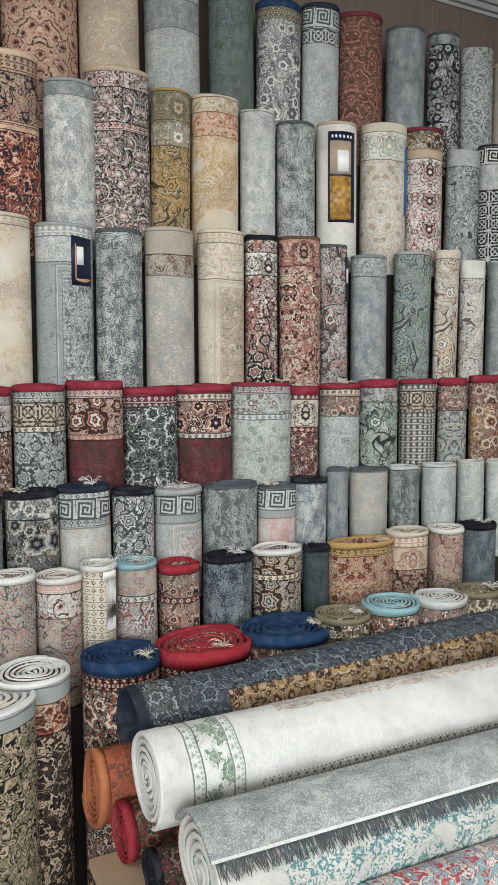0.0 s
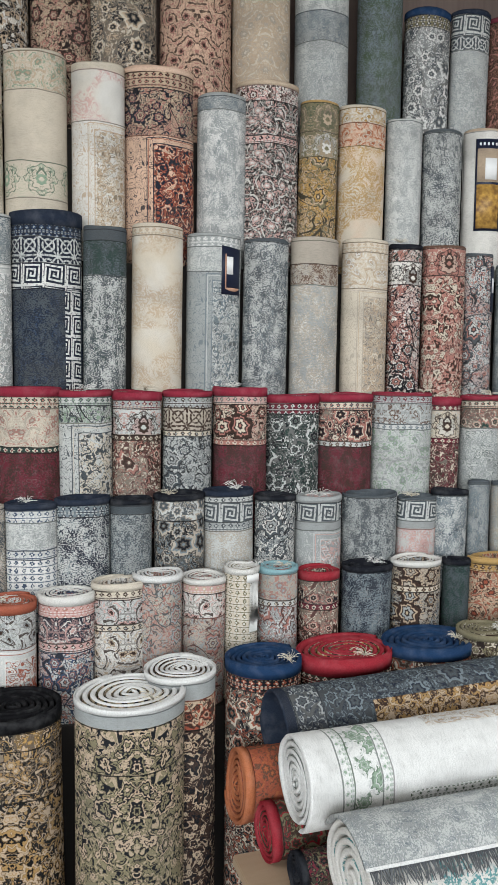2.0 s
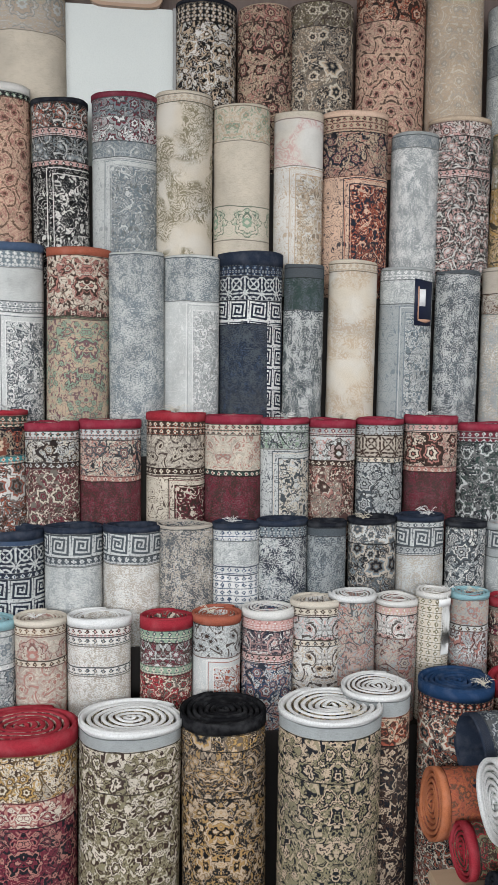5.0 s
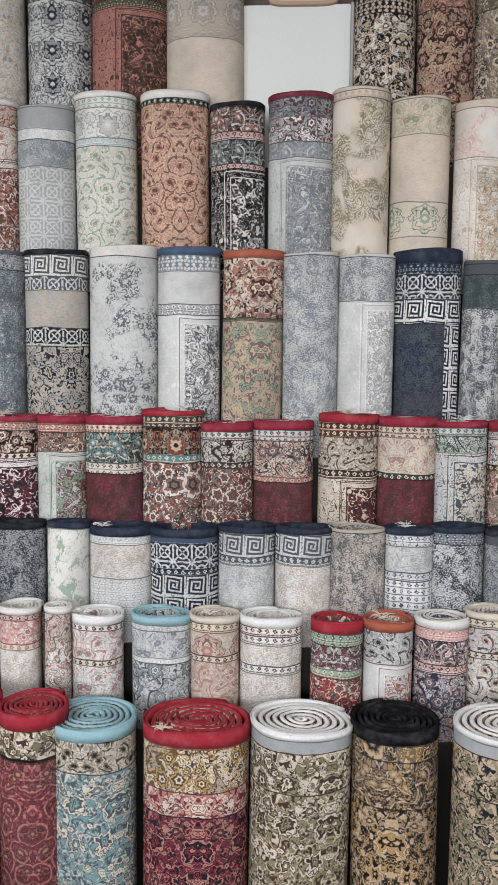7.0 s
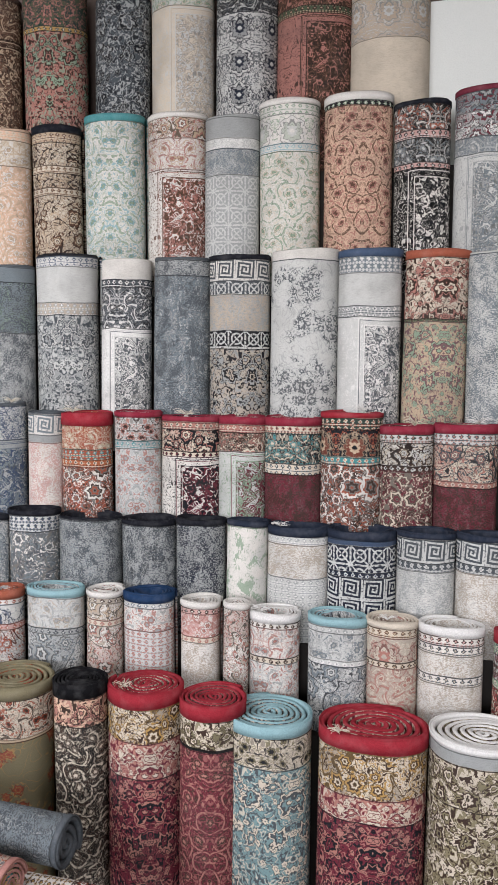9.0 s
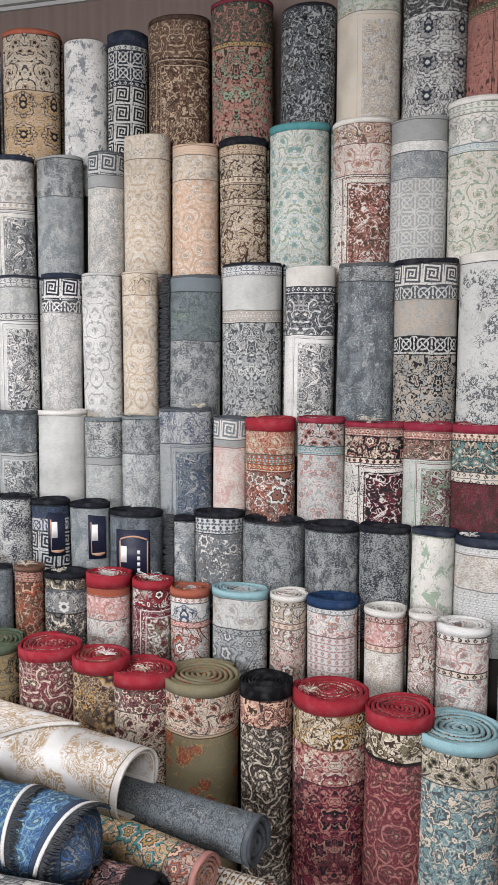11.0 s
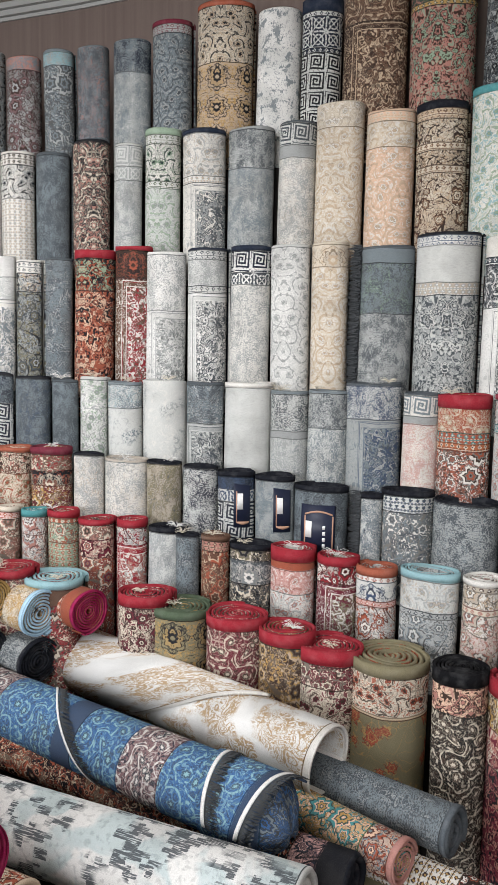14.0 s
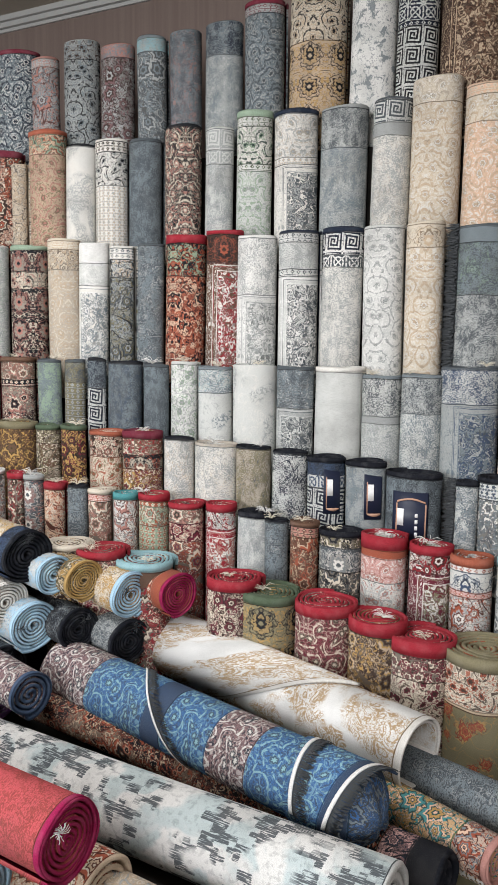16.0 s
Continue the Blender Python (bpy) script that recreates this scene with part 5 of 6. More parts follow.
stand("F", 0.867, 2.221, 0.097, 1.145, 13.5, "rim:2:ivory|bloom:7:beige:umber:sand|chain:2:cream:umber:sand|bloom:0:ash:umber:sand")
stand("F", 0.667, 2.177, 0.096, 1.140, 13.5, "rim:2:ink|worn:0:steel:navy:ash")
stand("F", 0.488, 2.134, 0.078, 1.129, 13.5, "rim:3:red|bloom:8:ink:rose:cream|chain:2:wine:cream:ink|bloom:0:umber:rose:cream")
stand("F", 0.335, 2.092, 0.072, 1.156, 13.5, "rim:2:aqua|scroll:9:beige:ash:rose|chain:2:mist:umber:cream|bloom:0:ash:rose:mist")
stand("F", 0.202, 2.051, 0.062, 1.165, 15.3, "rim:2:ivory|chain:0:cream:olive:ivory", "fringe")
stand("F", 0.071, 2.031, 0.078, 1.137, 15.3, "rim:2:ivory|chain:3:pink:sand:ivory|scroll:8:ivory:umber:pink|bloom:0:beige:rose:ash")
stand("F", -0.079, 1.995, 0.083, 1.157, 15.3, "rim:2:white|bloom:0:beige:ash:rose")
stand("F", -0.198, 1.965, 0.095, 1.139, 15.3, "rim:2:cream|chain:3:cream:umber:beige|scroll:8:mist:umber:pink|chain:2:cream:umber:ash|scroll:0:ivory:umber:sand")
stand("F", -0.371, 1.919, 0.091, 1.115, 15.3, "rim:3:ivory|chain:4:pink:rose:ivory|scroll:8:navy:pink:ivory|chain:3:pink:umber:ivory|bloom:0:mist:denim:rose")
stand("F", -0.541, 1.876, 0.088, 1.103, 14.5, "rim:3:rust|scroll:11:mist:umber:ash|inset:0:mist:rust:ivory")
stand("F", -0.710, 1.832, 0.092, 1.096, 14.5, "rim:4:red|chain:4:sage:slate:cream|scroll:8:umber:mist:wine|chain:3:sage:cream:slate|bloom:0:red:cream:umber")
stand("F", -0.928, 1.776, 0.109, 1.103, 14.5, "rim:3:white|chain:3:ivory:umber:pink|chain:3:ivory:slate:beige|worn:7:ivory:beige:mist|chain:3:ivory:slate:beige|worn:0:ivory:beige:mist")
stand("F", -1.110, 1.725, 0.089, 1.105, 15.8, "rim:2:cream|chain:3:cream:brown:sand|star:8:beige:rose:cream|chain:2:cream:umber:sand|scroll:0:beige:rose:cream")
stand("F", -1.288, 1.674, 0.105, 1.103, 15.8, "rim:3:aqua|chain:2:mist:ash:white|scroll:9:mist:ash:steel|chain:2:mist:white:ash|bloom:0:mist:steel:ash")
stand("F", -1.502, 1.611, 0.094, 1.100, 15.8, "rim:3:white|chain:2:ivory:umber:beige|scroll:10:ivory:rose:ash|chain:2:cream:umber:beige|scroll:0:ivory:ash:rose")
stand("F", -1.622, 1.548, 0.050, 1.130, 15.8, "rim:2:ivory|bloom:0:ivory:beige:rose")
stand("F", -1.753, 1.529, 0.077, 1.122, 19.6, "rim:2:ivory|chain:2:pink:umber:ivory|scroll:8:pink:rose:ivory|chain:2:cream:rose:beige|worn:0:ivory:beige:mist")
stand("F", -1.932, 1.467, 0.097, 1.143, 19.6, "rim:3:blue|chain:2:mist:steel:white|scroll:8:ivory:ash:rose|chain:0:mist:rose:ash")
stand("F", -2.087, 1.402, 0.072, 1.142, 19.6, "rim:2:ivory|chain:2:beige:umber:ivory|bloom:6:ivory:beige:sand|chain:2:cream:rose:beige|bloom:0:ivory:beige:rose")
stand("F", -2.268, 1.343, 0.108, 1.141, 19.6, "rim:3:aqua|scroll:11:mist:ash:beige|chain:2:ash:slate:mist|bloom:0:mist:ash:steel")
stand("F", -2.440, 1.261, 0.076, 1.131, 28.9, "rim:3:rust|chain:2:ivory:rust:mist|star:7:mist:denim:ivory|chain:2:pink:rust:ivory|bloom:0:ivory:rust:ash")
stand("F", -2.580, 1.187, 0.082, 1.153, 28.9, "rim:3:red|bloom:7:ivory:red:umber|inset:0:wine:olive:ivory")
stand("F", -2.732, 1.100, 0.092, 1.169, 28.9, "rim:5:red|plain:3:rust|scroll:9:pink:rose:ivory|scroll:0:ivory:ash:rose")
stand("F", -2.878, 1.013, 0.091, 1.166, 35.9, "rim:2:ink|bloom:4:ink:cream:olive|star:9:slate:ivory:ash|bloom:0:ink:cream:slate")
stand("F", -2.981, 0.913, 0.059, 1.192, 35.9, "rim:2:brown|chain:4:rose:umber:sand|bloom:0:brown:rust:sand")
stand("F", -3.065, 0.842, 0.051, 1.192, 35.9, "rim:1:ink|worn:0:slate:steel:ash")
stand("F", -3.160, 0.797, 0.076, 1.209, 37.7, "rim:2:ink|worn:0:ash:mist:steel")
stand("F", -3.263, 0.703, 0.064, 1.234, 37.7, "rim:3:red|bloom:7:ivory:red:ash|inset:0:red:rose:ivory")
stand("F", -3.388, 0.619, 0.078, 1.225, 37.7, "rim:2:red|bloom:6:umber:cream:rose|bloom:7:rose:wine:cream|bloom:0:wine:cream:rust")
stand("F", -3.493, 0.522, 0.065, 1.255, 37.7, "rim:3:red|chain:2:rust:cream:sage|bloom:8:sage:cream:rust|chain:0:sage:rust:cream")
stand("F", -3.588, 0.437, 0.055, 1.251, 39.9, "rim:3:teal|bloom:7:mist:rose:ivory|bloom:0:ivory:rose:ash")
stand("F", -3.677, 0.363, 0.056, 1.255, 39.9, "rim:2:cream|chain:3:pink:rust:ivory|bloom:0:brown:cream:rose")
stand("F", -3.756, 0.289, 0.049, 1.267, 39.9, "rim:1:ink|worn:0:slate:steel:ash")
stand("F", -3.838, 0.219, 0.050, 1.272, 39.9, "rim:3:red|bloom:0:peach:rust:cream")
stand("F", -3.911, 0.154, 0.046, 1.299, 39.9, "rim:2:ash|star:0:slate:ivory:rose")
stand("F", -3.977, 0.093, 0.040, 1.306, 39.9, "rim:3:red|bloom:0:umber:cream:red")
stand("F", -4.066, 0.028, 0.053, 1.311, 39.9, "rim:2:white|bloom:0:ivory:ash:rose")
# front row
stand("G", 1.628, 2.110, 0.093, 0.974, 14.6, "rim:2:olive|bloom:0:umber:cream:olive")
stand("G", 1.445, 2.074, 0.105, 0.970, 14.6, "rim:3:mist|bloom:0:umber:ivory:rose")
stand("G", 1.243, 2.030, 0.108, 0.975, 13.5, "rim:3:aqua|bloom:0:ink:cream:rust")
stand("G", 1.045, 1.982, 0.099, 0.961, 13.5, "rim:2:olive|bloom:0:olive:umber:cream")
stand("G", 0.844, 1.979, 0.172, 0.929, 13.5, "rim:4:blue|bloom:0:umber:cream:rust")
stand("G", 0.551, 1.920, 0.175, 0.922, 13.5, "rim:5:red|chain:4:umber:cream:red|bloom:0:ink:gold:cream")
stand("G", 0.270, 1.841, 0.131, 0.924, 15.3, "rim:4:blue|chain:4:ink:rust:cream|bloom:0:ink:cream:rust")
stand("G", 0.005, 1.759, 0.118, 0.925, 15.3, "rim:2:white|plain:5:ash|garden:9:sand:rust:umber|garden:0:umber:ink:sand")
stand("G", -0.142, 1.629, 0.170, 0.904, 15.3, "rim:2:white|plain:4:ash|garden:13:sand:ink:khaki|garden:0:khaki:ink:sand")
stand("G", -0.472, 1.664, 0.145, 0.856, 14.5, "rim:4:black|bloom:5:black:sand:gold|scroll:15:black:sand:tan|garden:0:black:tan:sand")
stand("G", -0.778, 1.592, 0.175, 0.840, 14.5, "rim:2:white|plain:4:ash|garden:13:cream:umber:khaki|garden:0:khaki:umber:cream")
stand("G", -1.094, 1.506, 0.188, 0.831, 15.8, "rim:5:red|bloom:14:cream:gold:umber|garden:8:rose:wine:cream|garden:0:wine:ink:rose")
stand("G", -1.407, 1.408, 0.149, 0.837, 15.8, "rim:4:aqua|scroll:10:cream:ink:olive|garden:0:lagoon:slate:cream")
stand("G", -1.582, 1.325, 0.115, 0.883, 15.8, "rim:5:red|garden:9:cream:umber:olive|plain:1:black|scroll:0:wine:rose:umber")
stand("G", -1.797, 1.262, 0.130, 0.900, 19.5, "rim:5:red|bloom:11:cream:gold:umber|garden:12:rose:wine:cream|garden:0:wine:ink:rose")
stand("G", -1.980, 1.159, 0.093, 0.921, 19.5, "rim:5:black|garden:9:peach:umber:rose|scroll:0:black:cream:umber")
stand("G", -2.245, 1.104, 0.147, 0.890, 19.5, "rim:4:olive|scroll:13:cream:umber:rust|plain:1:sand|sprig:0:olive:rust:tan")
stand("G", -2.416, 0.991, 0.117, 0.904, 29.0, "rim:5:red|bloom:8:wine:cream:umber|scroll:0:cream:umber:wine")
stand("G", -2.553, 0.908, 0.107, 0.942, 29.0, "rim:5:red|bloom:0:umber:sand:gold")
stand("G", -2.726, 0.815, 0.118, 0.967, 36.0, "rim:4:red|scroll:0:wine:cream:umber")
stand("G", -2.896, 0.691, 0.123, 0.972, 36.0, "rim:3:moss|star:0:khaki:ink:gold")
stand("G", -3.009, 0.593, 0.111, 1.014, 36.0, "rim:4:red|bloom:0:cream:wine:umber")
stand("G", -3.308, 0.370, 0.127, 1.044, 37.7, "rim:3:aqua|plain:6:brown|bloom:0:red:cream:umber")
stand("G", -3.427, 0.255, 0.108, 1.075, 37.7, "rim:3:red|bloom:0:wine:cream:rose")
stand("G", -3.531, 0.158, 0.100, 1.087, 39.9, "rim:2:cream|bloom:0:gold:umber:cream")


# ---- loose rolls that lie on the low platforms ----
def lie(a, b, r, look_text, turns=5.0, flat=0.85, where="lying on platform", extra="", seam=None, pitch=None, roll_deg=0.0, tie=None, group="loose carpet rolls"):
    """A carpet roll that lies from b to its visible end a."""
    a, b = Vector(a), Vector(b)
    z = (a - b).normalized()
    front = (Vector((-0.3, -1.0, 1.9)) - Vector((0, 0, 0))).normalized()
    y = -(front - z * front.dot(z)).normalized()
    x = y.cross(z)
    rot = Matrix((x, y, z)).transposed().to_4x4()
    m = Matrix.Translation(b) @ rot @ pose(0, 0, 0, 0, 0, roll_deg)
    return carpet("carpet_roll", m, r, (a - b).length, look_text, turns, pitch or 0.93 * r * min(flat, 1.0) / turns, flat, where, group, dice, seam=seam, tie=tie, extra=extra, steps=72, upright=False)


def back(p, d, s):
    return tuple(Vector(p) - Vector(d).normalized() * s)


def platform(name, m, sx, sy, top, wood):
    root = tagged(new(name), "low wooden platform that carries loose carpet rolls", "platform")
    root.matrix_world = m
    part("deck", slab(-sx / 2, -sy / 2, top - 0.03, sx / 2, sy / 2, top, 0.003), wood, root)
    for i in (-1, 1):
        for j in (-1, 1):
            part("leg", slab(i * sx / 2 * 0.92 - 0.03, j * sy / 2 * 0.88 - 0.03, 0, i * sx / 2 * 0.92 + 0.03, j * sy / 2 * 0.88 + 0.03, top - 0.032), wood, root)
    return root


platform("platform", pose(1.33, 1.42, 0, 0, 0, 14), 2.25, 0.72, 0.47, PLYWOOD)
# this deck takes the shade-dark step colour, so gaps in the pile stay black
platform("platform", pose(-2.97, -0.16, 0, 0, 0, 14), 2.4, 1.3, 0.45, STEP)
lie((-2.3, 0.13, 0.51), back((-2.3, 0.13, 0.51), (0.92, 0.39, 0.0), 1.1), 0.055, "rim:1:ink|bloom:0:ink:rust:sand", 3.0, 0.95)
lie((-2.55, -0.16, 0.51), back((-2.55, -0.16, 0.51), (0.92, 0.39, 0.0), 0.8), 0.055, "rim:1:slate|bloom:0:umber:rose:sand", 3.0, 0.95)
E1, E2 = Vector((0.966, 0.235, 0)), Vector((0.97, 0.243, 0))


def along(p, d, s):
    return tuple(Vector(p) + d * s)


# the pile beside the front row, at the end where the white roll lies
nv, nvs = lie((0.27, 1.575, 0.81), along((0.27, 1.575, 0.81), Vector((0.955, 0.297, 0)), 1.75), 0.118, "plain:3:navy|bloom:9:slate:ash:navy|bloom:0:slate:steel:navy", 1.25, 0.92, seam=0.6, pitch=0.012)
shell("gold_field", nvs, nv, rug("plain:2:tan|garden:0:umber:tan:sand"), -3.0, -1.95, lambda k: 0.0, lambda k: 1.47, 0.0012, 0.0012, "field of gold flowers", 20, lengthwise=True)
w, ws = lie((0.297, 1.345, 0.768), along((0.297, 1.345, 0.768), E1, 1.75), 0.128, "plain:9:white|chain:3:white:mist:sage|sprig:8:white:sage:mist|chain:3:white:mist:sage|plain:0:white", 6.0, 0.95, seam=2.4)
shell("side_border", ws, w, rug("chain:3:white:mist:moss|sprig:5:white:sage:mist|chain:0:white:mist:sage"), -2.72, -3.5, lambda k: 0.02, lambda k: 1.46, 0.0012, 0.0012, "sage green floral border", 18, lengthwise=True)
shell("gold_border", ws, w, rug("scroll:0:ivory:sand:white"), -0.6, -1.35, lambda k: 0.02, lambda k: 1.36, 0.0012, 0.0012, "pale gold scroll border", 18, lengthwise=True)
g, gs = lie((0.40, 1.10, 0.655), along((0.40, 1.10, 0.655), E1, 1.6), 0.148, "drift:0:ivory:teal:mist", 5.5, 0.92, seam=2.9)
shell("fold", gs, g, rug("worn:0:ash:mist:steel"), -1.95, -0.1, lambda k: 0.0, lambda k: 1.6, 0.002, 0.008, "folded-over grey upper layer", 24)
shell("selvage", gs, g, edge("white"), -1.98, -1.93, lambda k: 0.0, lambda k: 1.6, 0.008, 0.004, "white selvage cord")
side_fringe("edge_fringe", gs, g, YARN_GREY, -1.98, -2.22, 0.0, 1.59, dice, 560, "grey cut fringe")
lie((0.78, 1.0, 0.56), along((0.78, 1.0, 0.56), E1, 1.2), 0.088, "rim:1:aqua|garden:0:aqua:coral:ivory", 4.0, 0.95)
lie((0.16, 1.60, 0.62), along((0.16, 1.60, 0.62), E2, 1.1), 0.098, "rim:3:orange|scroll:0:rust:orange:brown", 6.5, 1.35, seam=0.9)
lie((0.235, 1.47, 0.555), along((0.235, 1.47, 0.555), E2, 1.1), 0.085, "rim:3:red|bloom:0:umber:olive:red", 6.0, 1.0)
lie((0.30, 1.30, 0.535), along((0.30, 1.30, 0.535), E2, 1.0), 0.065, "rim:2:ink|bloom:0:ink:olive:wine", 5.0, 0.95)

# the pile at the other end
wg, wgs = lie((-2.13, 0.70, 0.675), back((-2.13, 0.70, 0.675), (0.975, 0.2, -0.02), 1.3), 0.12, "plain:2:ivory|damask:0:white:tan:mist", 1.5, 0.9, seam=2.0, pitch=0.012)
shell("draped_layer", wgs, wg, rug("plain:2:ivory|damask:0:white:tan:mist"), -2.6, 0.6, lambda k: 0.05, lambda k: 1.02 - 0.62 * k ** 1.4, 0.004 , 0.009, "loose outer layer of the cream carpet", 30)
bl, bls = lie((-2.05, 0.40, 0.645), back((-2.05, 0.40, 0.645), (0.966, 0.25, 0.0), 1.35), 0.128, "plain:4:denim|scroll:29:cobalt:aqua:denim|scroll:16:mauve:ivory:navy|scroll:20:cobalt:aqua:denim|plain:9:denim|scroll:30:cobalt:aqua:denim|scroll:0:mauve:ivory:navy", 3.5, 0.9, seam=1.8)
shell("corner_flap", bls, bl, rug("plain:6:denim|scroll:0:cobalt:aqua:denim"), -2.9, 0.25, lambda k: 1.12 + 0.07 * k, lambda k: 1.40 - 0.06 * k, 0.004, 0.006, "turned corner of the blue carpet", 30)
for z0, dz in ((1.15, 0.05), (1.365, -0.06)):
    shell("white_stripe", bls, bl, edge("white"), -2.6, -0.3, lambda k: z0 + dz * k, lambda k: z0 + 0.012 + dz * k, 0.011, 0.003, "white woven stripe", 30)
    fringe("edge_fringe", bls, bl, YARN_DARK, -2.6, -0.3, lambda k: z0 + 0.014 + dz * k, 0.042, dice, 130, "blue-grey cut fringe", 0.012)
shell("white_stripe", bls, bl, edge("white"), -2.4, 0.1, lambda k: 0.42 + 0.34 * k, lambda k: 0.43 + 0.34 * k, 0.006, 0.003, "white woven stripe", 30)
fringe("edge_fringe", bls, bl, YARN_DARK, -2.4, 0.1, lambda k: 0.434 + 0.34 * k, 0.05, dice, 130, "blue-grey cut fringe", 0.007)
# the closed, drooping end of the blue carpet
verts, faces, uvs = [], [], []
for i in range(33):
    for j in range(9):
        k = j / 8
        x, y = bls.at(i / 32 * 0.999, -0.001)
        pinch = (1 - k) ** 0.8
        verts.append((x * pinch + 0.02 * k, y * pinch, 1.348 + 0.075 * math.sin(k * math.pi / 2) + 0.006 * math.sin(5 * i / 32 * 6.283) * k * (1 - k) * 4))
        uvs.append((0.8 * i / 32, 0.12 * k))
        if i and j:
            b = 9 * i + j
            faces.append((b - 10, b - 1, b, b - 9))
mesh_object("drooping_end", verts, faces, [rug("plain:2:denim|bloom:0:cobalt:steel:denim")], bl, "closed drooping end of the blue carpet", uvs)
lie((-1.787, 0.27, 0.565), back((-1.787, 0.27, 0.565), (0.9, 0.435, 0.0), 1.57), 0.12, "plain:1:mist|ghost:0:white:slate:aqua", 4.0, 0.95)
lie((-2.140, -0.375, 0.781), back((-2.140, -0.375, 0.781), (0.9, 0.4, 0.0), 0.75), 0.098, "rim:2:magenta|worn:0:coral:brick:coral", 7.0, 1.0, seam=0.4, tie=YARN_WHITE)
lie((-2.2, -0.27, 0.56), back((-2.2, -0.27, 0.56), (0.9, 0.4, 0.0), 0.9), 0.108, "rim:1:sand|bloom:0:sand:rust:cream", 4.0, 0.9)
lie((-1.83, 0.50, 0.54), back((-1.83, 0.50, 0.54), (0.94, 0.34, 0.0), 1.58), 0.083, "plain:9:ink|bloom:8:mauve:navy:pink|chain:3:ink:rust:cream|plain:13:ink|bloom:0:ink:rust:sand", 2.4, 0.9)
lie((-1.78, 0.64, 0.555), back((-1.78, 0.64, 0.555), (0.985, 0.12, 0.0), 1.1), 0.066, "rim:2:rose|bloom:9:peach:rust:steel|bloom:0:gold:teal:peach", 5.0, 0.95)
lie((-1.76, 0.84, 0.57), back((-1.76, 0.84, 0.57), (0.98, 0.2, 0.0), 0.9), 0.084, "rim:2:slate|worn:0:slate:steel:ash", 3.0, 0.95)
lie((-1.56, 0.80, 0.46), back((-1.56, 0.80, 0.46), (0.96, 0.25, 0.0), 0.9), 0.06, "rim:3:red|chain:4:ivory:umber:rust|bloom:6:ivory:umber:rust|chain:0:ivory:umber:gold", 4.0, 0.95)
lie((-1.95, -0.12, 0.53), back((-1.95, -0.12, 0.53), (0.9, 0.4, 0.0), 1.3), 0.082, "rim:1:sand|scroll:0:sand:ash:cream", 4.0, 0.9)
lie((-2.33, -0.52, 0.60), back((-2.33, -0.52, 0.60), (0.9, 0.4, 0.0), 0.8), 0.088, "rim:2:sky|worn:0:mist:sky:slate", 5.0, 0.92)
lie((-2.28, -0.48, 0.50), back((-2.28, -0.48, 0.50), (0.9, 0.4, 0.0), 0.8), 0.055, "rim:1:cream|worn:0:cream:beige:ash", 4.0, 0.92)
lie((-3.120, -0.139, 0.678), back((-3.120, -0.139, 0.678), (0.97, 0.2, 0.0), 0.7), 0.088, "rim:2:denim|scroll:0:mauve:ivory:navy", 4.0, 0.92)
lie((-3.100, -0.236, 0.505), back((-3.100, -0.236, 0.505), (0.97, 0.2, 0.0), 0.7), 0.075, "rim:1:ink|bloom:0:ink:rust:sand", 4.0, 0.92)
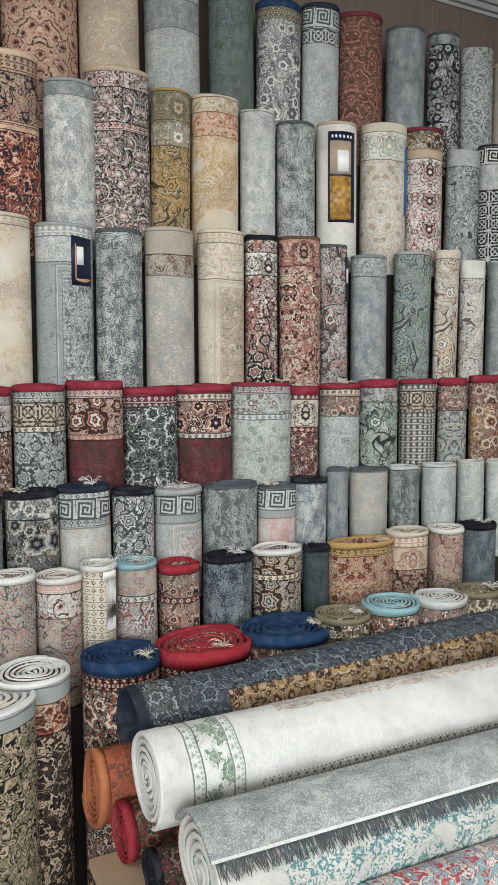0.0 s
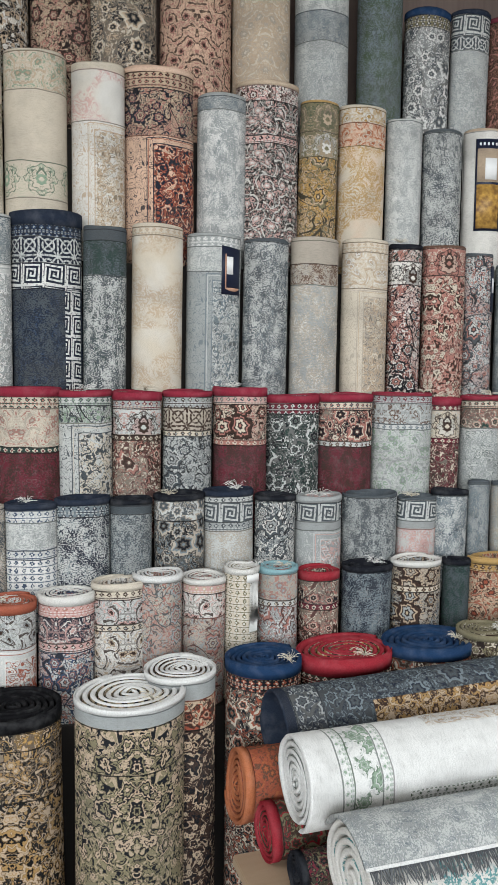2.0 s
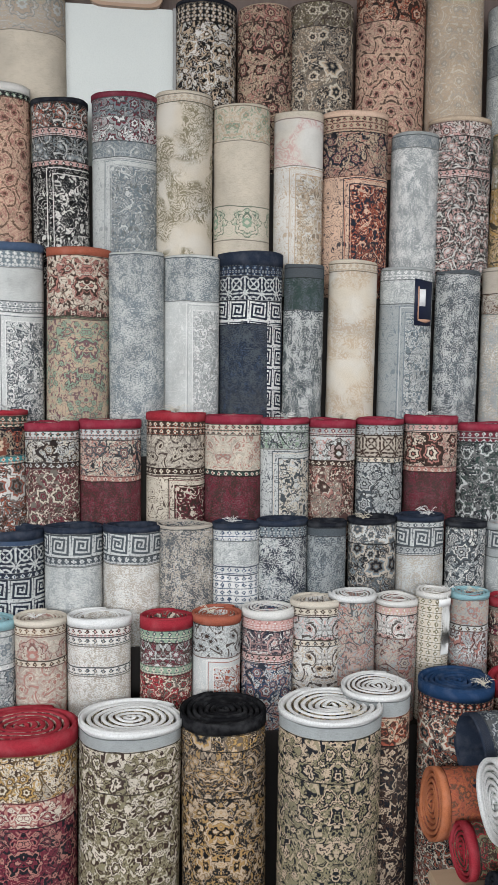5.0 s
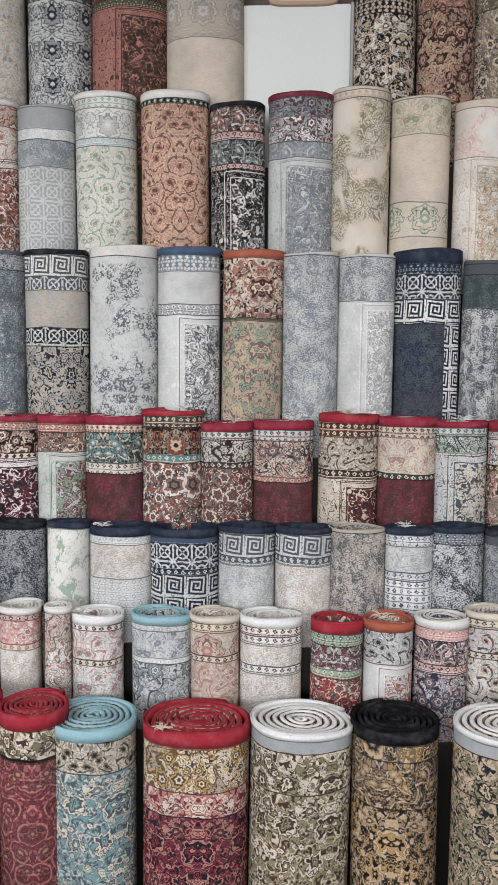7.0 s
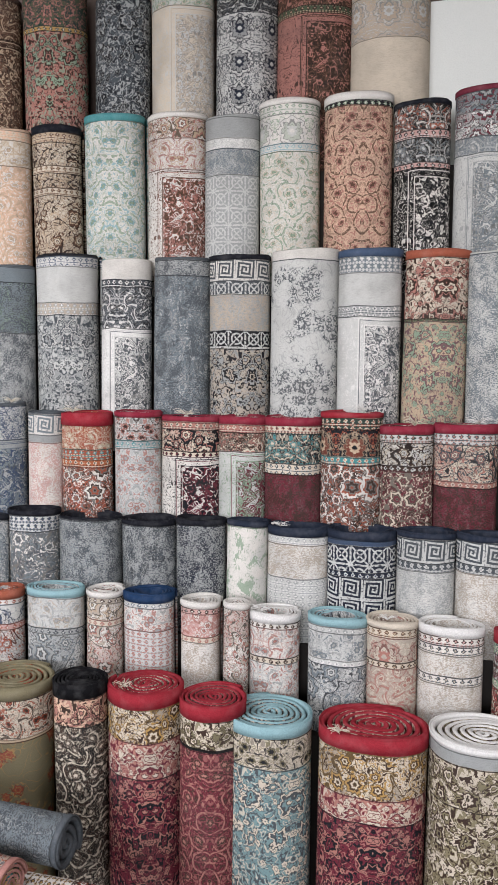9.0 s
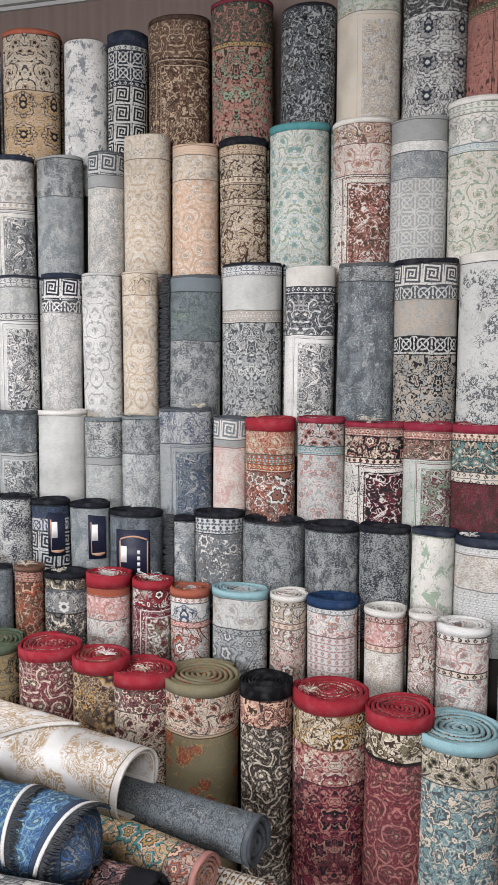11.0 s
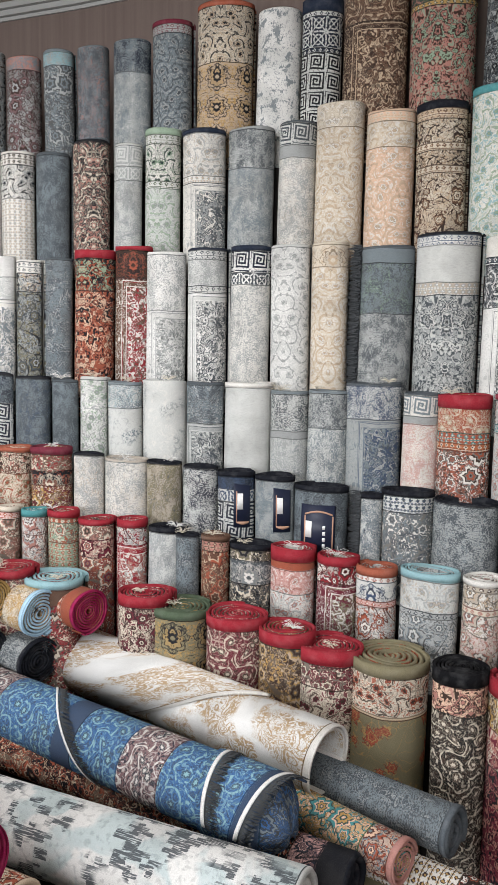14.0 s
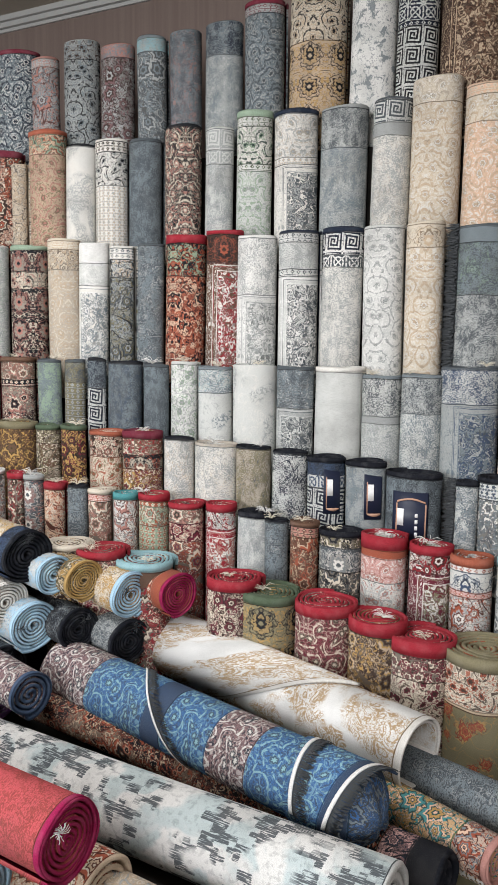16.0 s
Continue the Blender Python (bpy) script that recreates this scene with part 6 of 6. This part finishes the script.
for p, r, lk, k in (
        ((-3.435, -0.036, 1.076), 0.098, "rim:2:ink|worn:8:navy:denim:ink|worn:0:cream:gold:denim", 6.5),
        ((-3.374, 0.045, 1.0), 0.074, "rim:2:sky|worn:0:mist:sky:ash", 5.5),
        ((-3.31, 0.135, 0.985), 0.076, "rim:2:gold|bloom:0:gold:olive:cream", 7.0),
        ((-3.203, 0.28, 0.934), 0.088, "rim:2:sky|worn:12:cream:gold:slate|worn:0:gold:cream:mist", 6.5),
        ((-3.113, 0.43, 0.936), 0.08, "rim:2:magenta|plain:6:rust|chain:5:rust:cream:rose|plain:0:rust", 7.5),
        ((-3.455, -0.115, 0.9), 0.085, "rim:2:ivory|worn:0:ivory:beige:ash", 6.5),
        ((-3.393, -0.03, 0.815), 0.095, "rim:2:sky|worn:0:mist:sky:slate", 6.5),
        ((-3.305, 0.11, 0.8), 0.08, "rim:2:ink|worn:0:slate:ink:ash", 7.0),
        ((-3.191, 0.265, 0.757), 0.084, "rim:2:ink|worn:0:slate:ash:steel", 6.5),
        ((-3.44, -0.13, 0.66), 0.078, "rim:2:ink|worn:0:navy:steel:slate", 6.5),
        ((-3.40, -0.16, 0.535), 0.06, "rim:2:lilac|worn:0:lilac:mist:pink", 5.0)):
    lie(p, back(p, (0.98, 0.16, 0.0), 0.8), r * 1.09, lk, k, 0.92, where="in a stack", group="stacked carpet rolls", tie=YARN_DARK if "ink" in lk or "sky" in lk else None)

# ---- white board and timber frame on the wall ----
board = tagged(new("white_panel"), "plain white board standing against the papered wall", "panel")
board.matrix_world = pose(-1.06, 2.49, 2.72, 0, 0, 14.6)
part("sheet", slab(-0.215, -0.012, 0.0, 0.215, 0.012, 0.66, 0.003), BOARD, board)
for s in (-1, 1):
    part("edge_strip", slab(s * 0.222 - 0.006, -0.016, 0.0, s * 0.222 + 0.006, 0.014, 0.665, 0.002), edge("ink") if s < 0 else WHITE_PAINT, board)
hang = tagged(new("wooden_frame"), "rounded brown wooden frame hanging above the white board", "frame")
hang.matrix_world = pose(-1.03, 2.475, 3.36, 0, 0, 14.6)
bm = bmesh.new()
ring = []
for i in range(33):
    t = 2 * math.pi * i / 32
    cx, cz = math.copysign(abs(math.cos(t)) ** 0.35, math.cos(t)) * 0.15, math.copysign(abs(math.sin(t)) ** 0.35, math.sin(t)) * 0.11
    ring.append([bm.verts.new((cx * k, y, 0.12 + cz * k)) for k, y in ((1.0, -0.012), (1.0, 0.012), (0.88, 0.012), (0.88, -0.012))] if i < 32 else ring[0])
for p, q in zip(ring, ring[1:]):
    for j in range(4):
        bm.faces.new((p[j], p[(j + 1) % 4], q[(j + 1) % 4], q[j]))
bmesh.ops.recalc_face_normals(bm, faces=bm.faces[:])
part("rounded_rail", bm, TIMBER, hang)
part("back_panel", slab(-0.135, -0.004, 0.02, 0.135, 0.008, 0.22, 0.002), surface("tan_panel", (0.45, 0.36, 0.29, 1), (0.5, 0.4, 0.33, 1), 6.0, 0.6), hang)
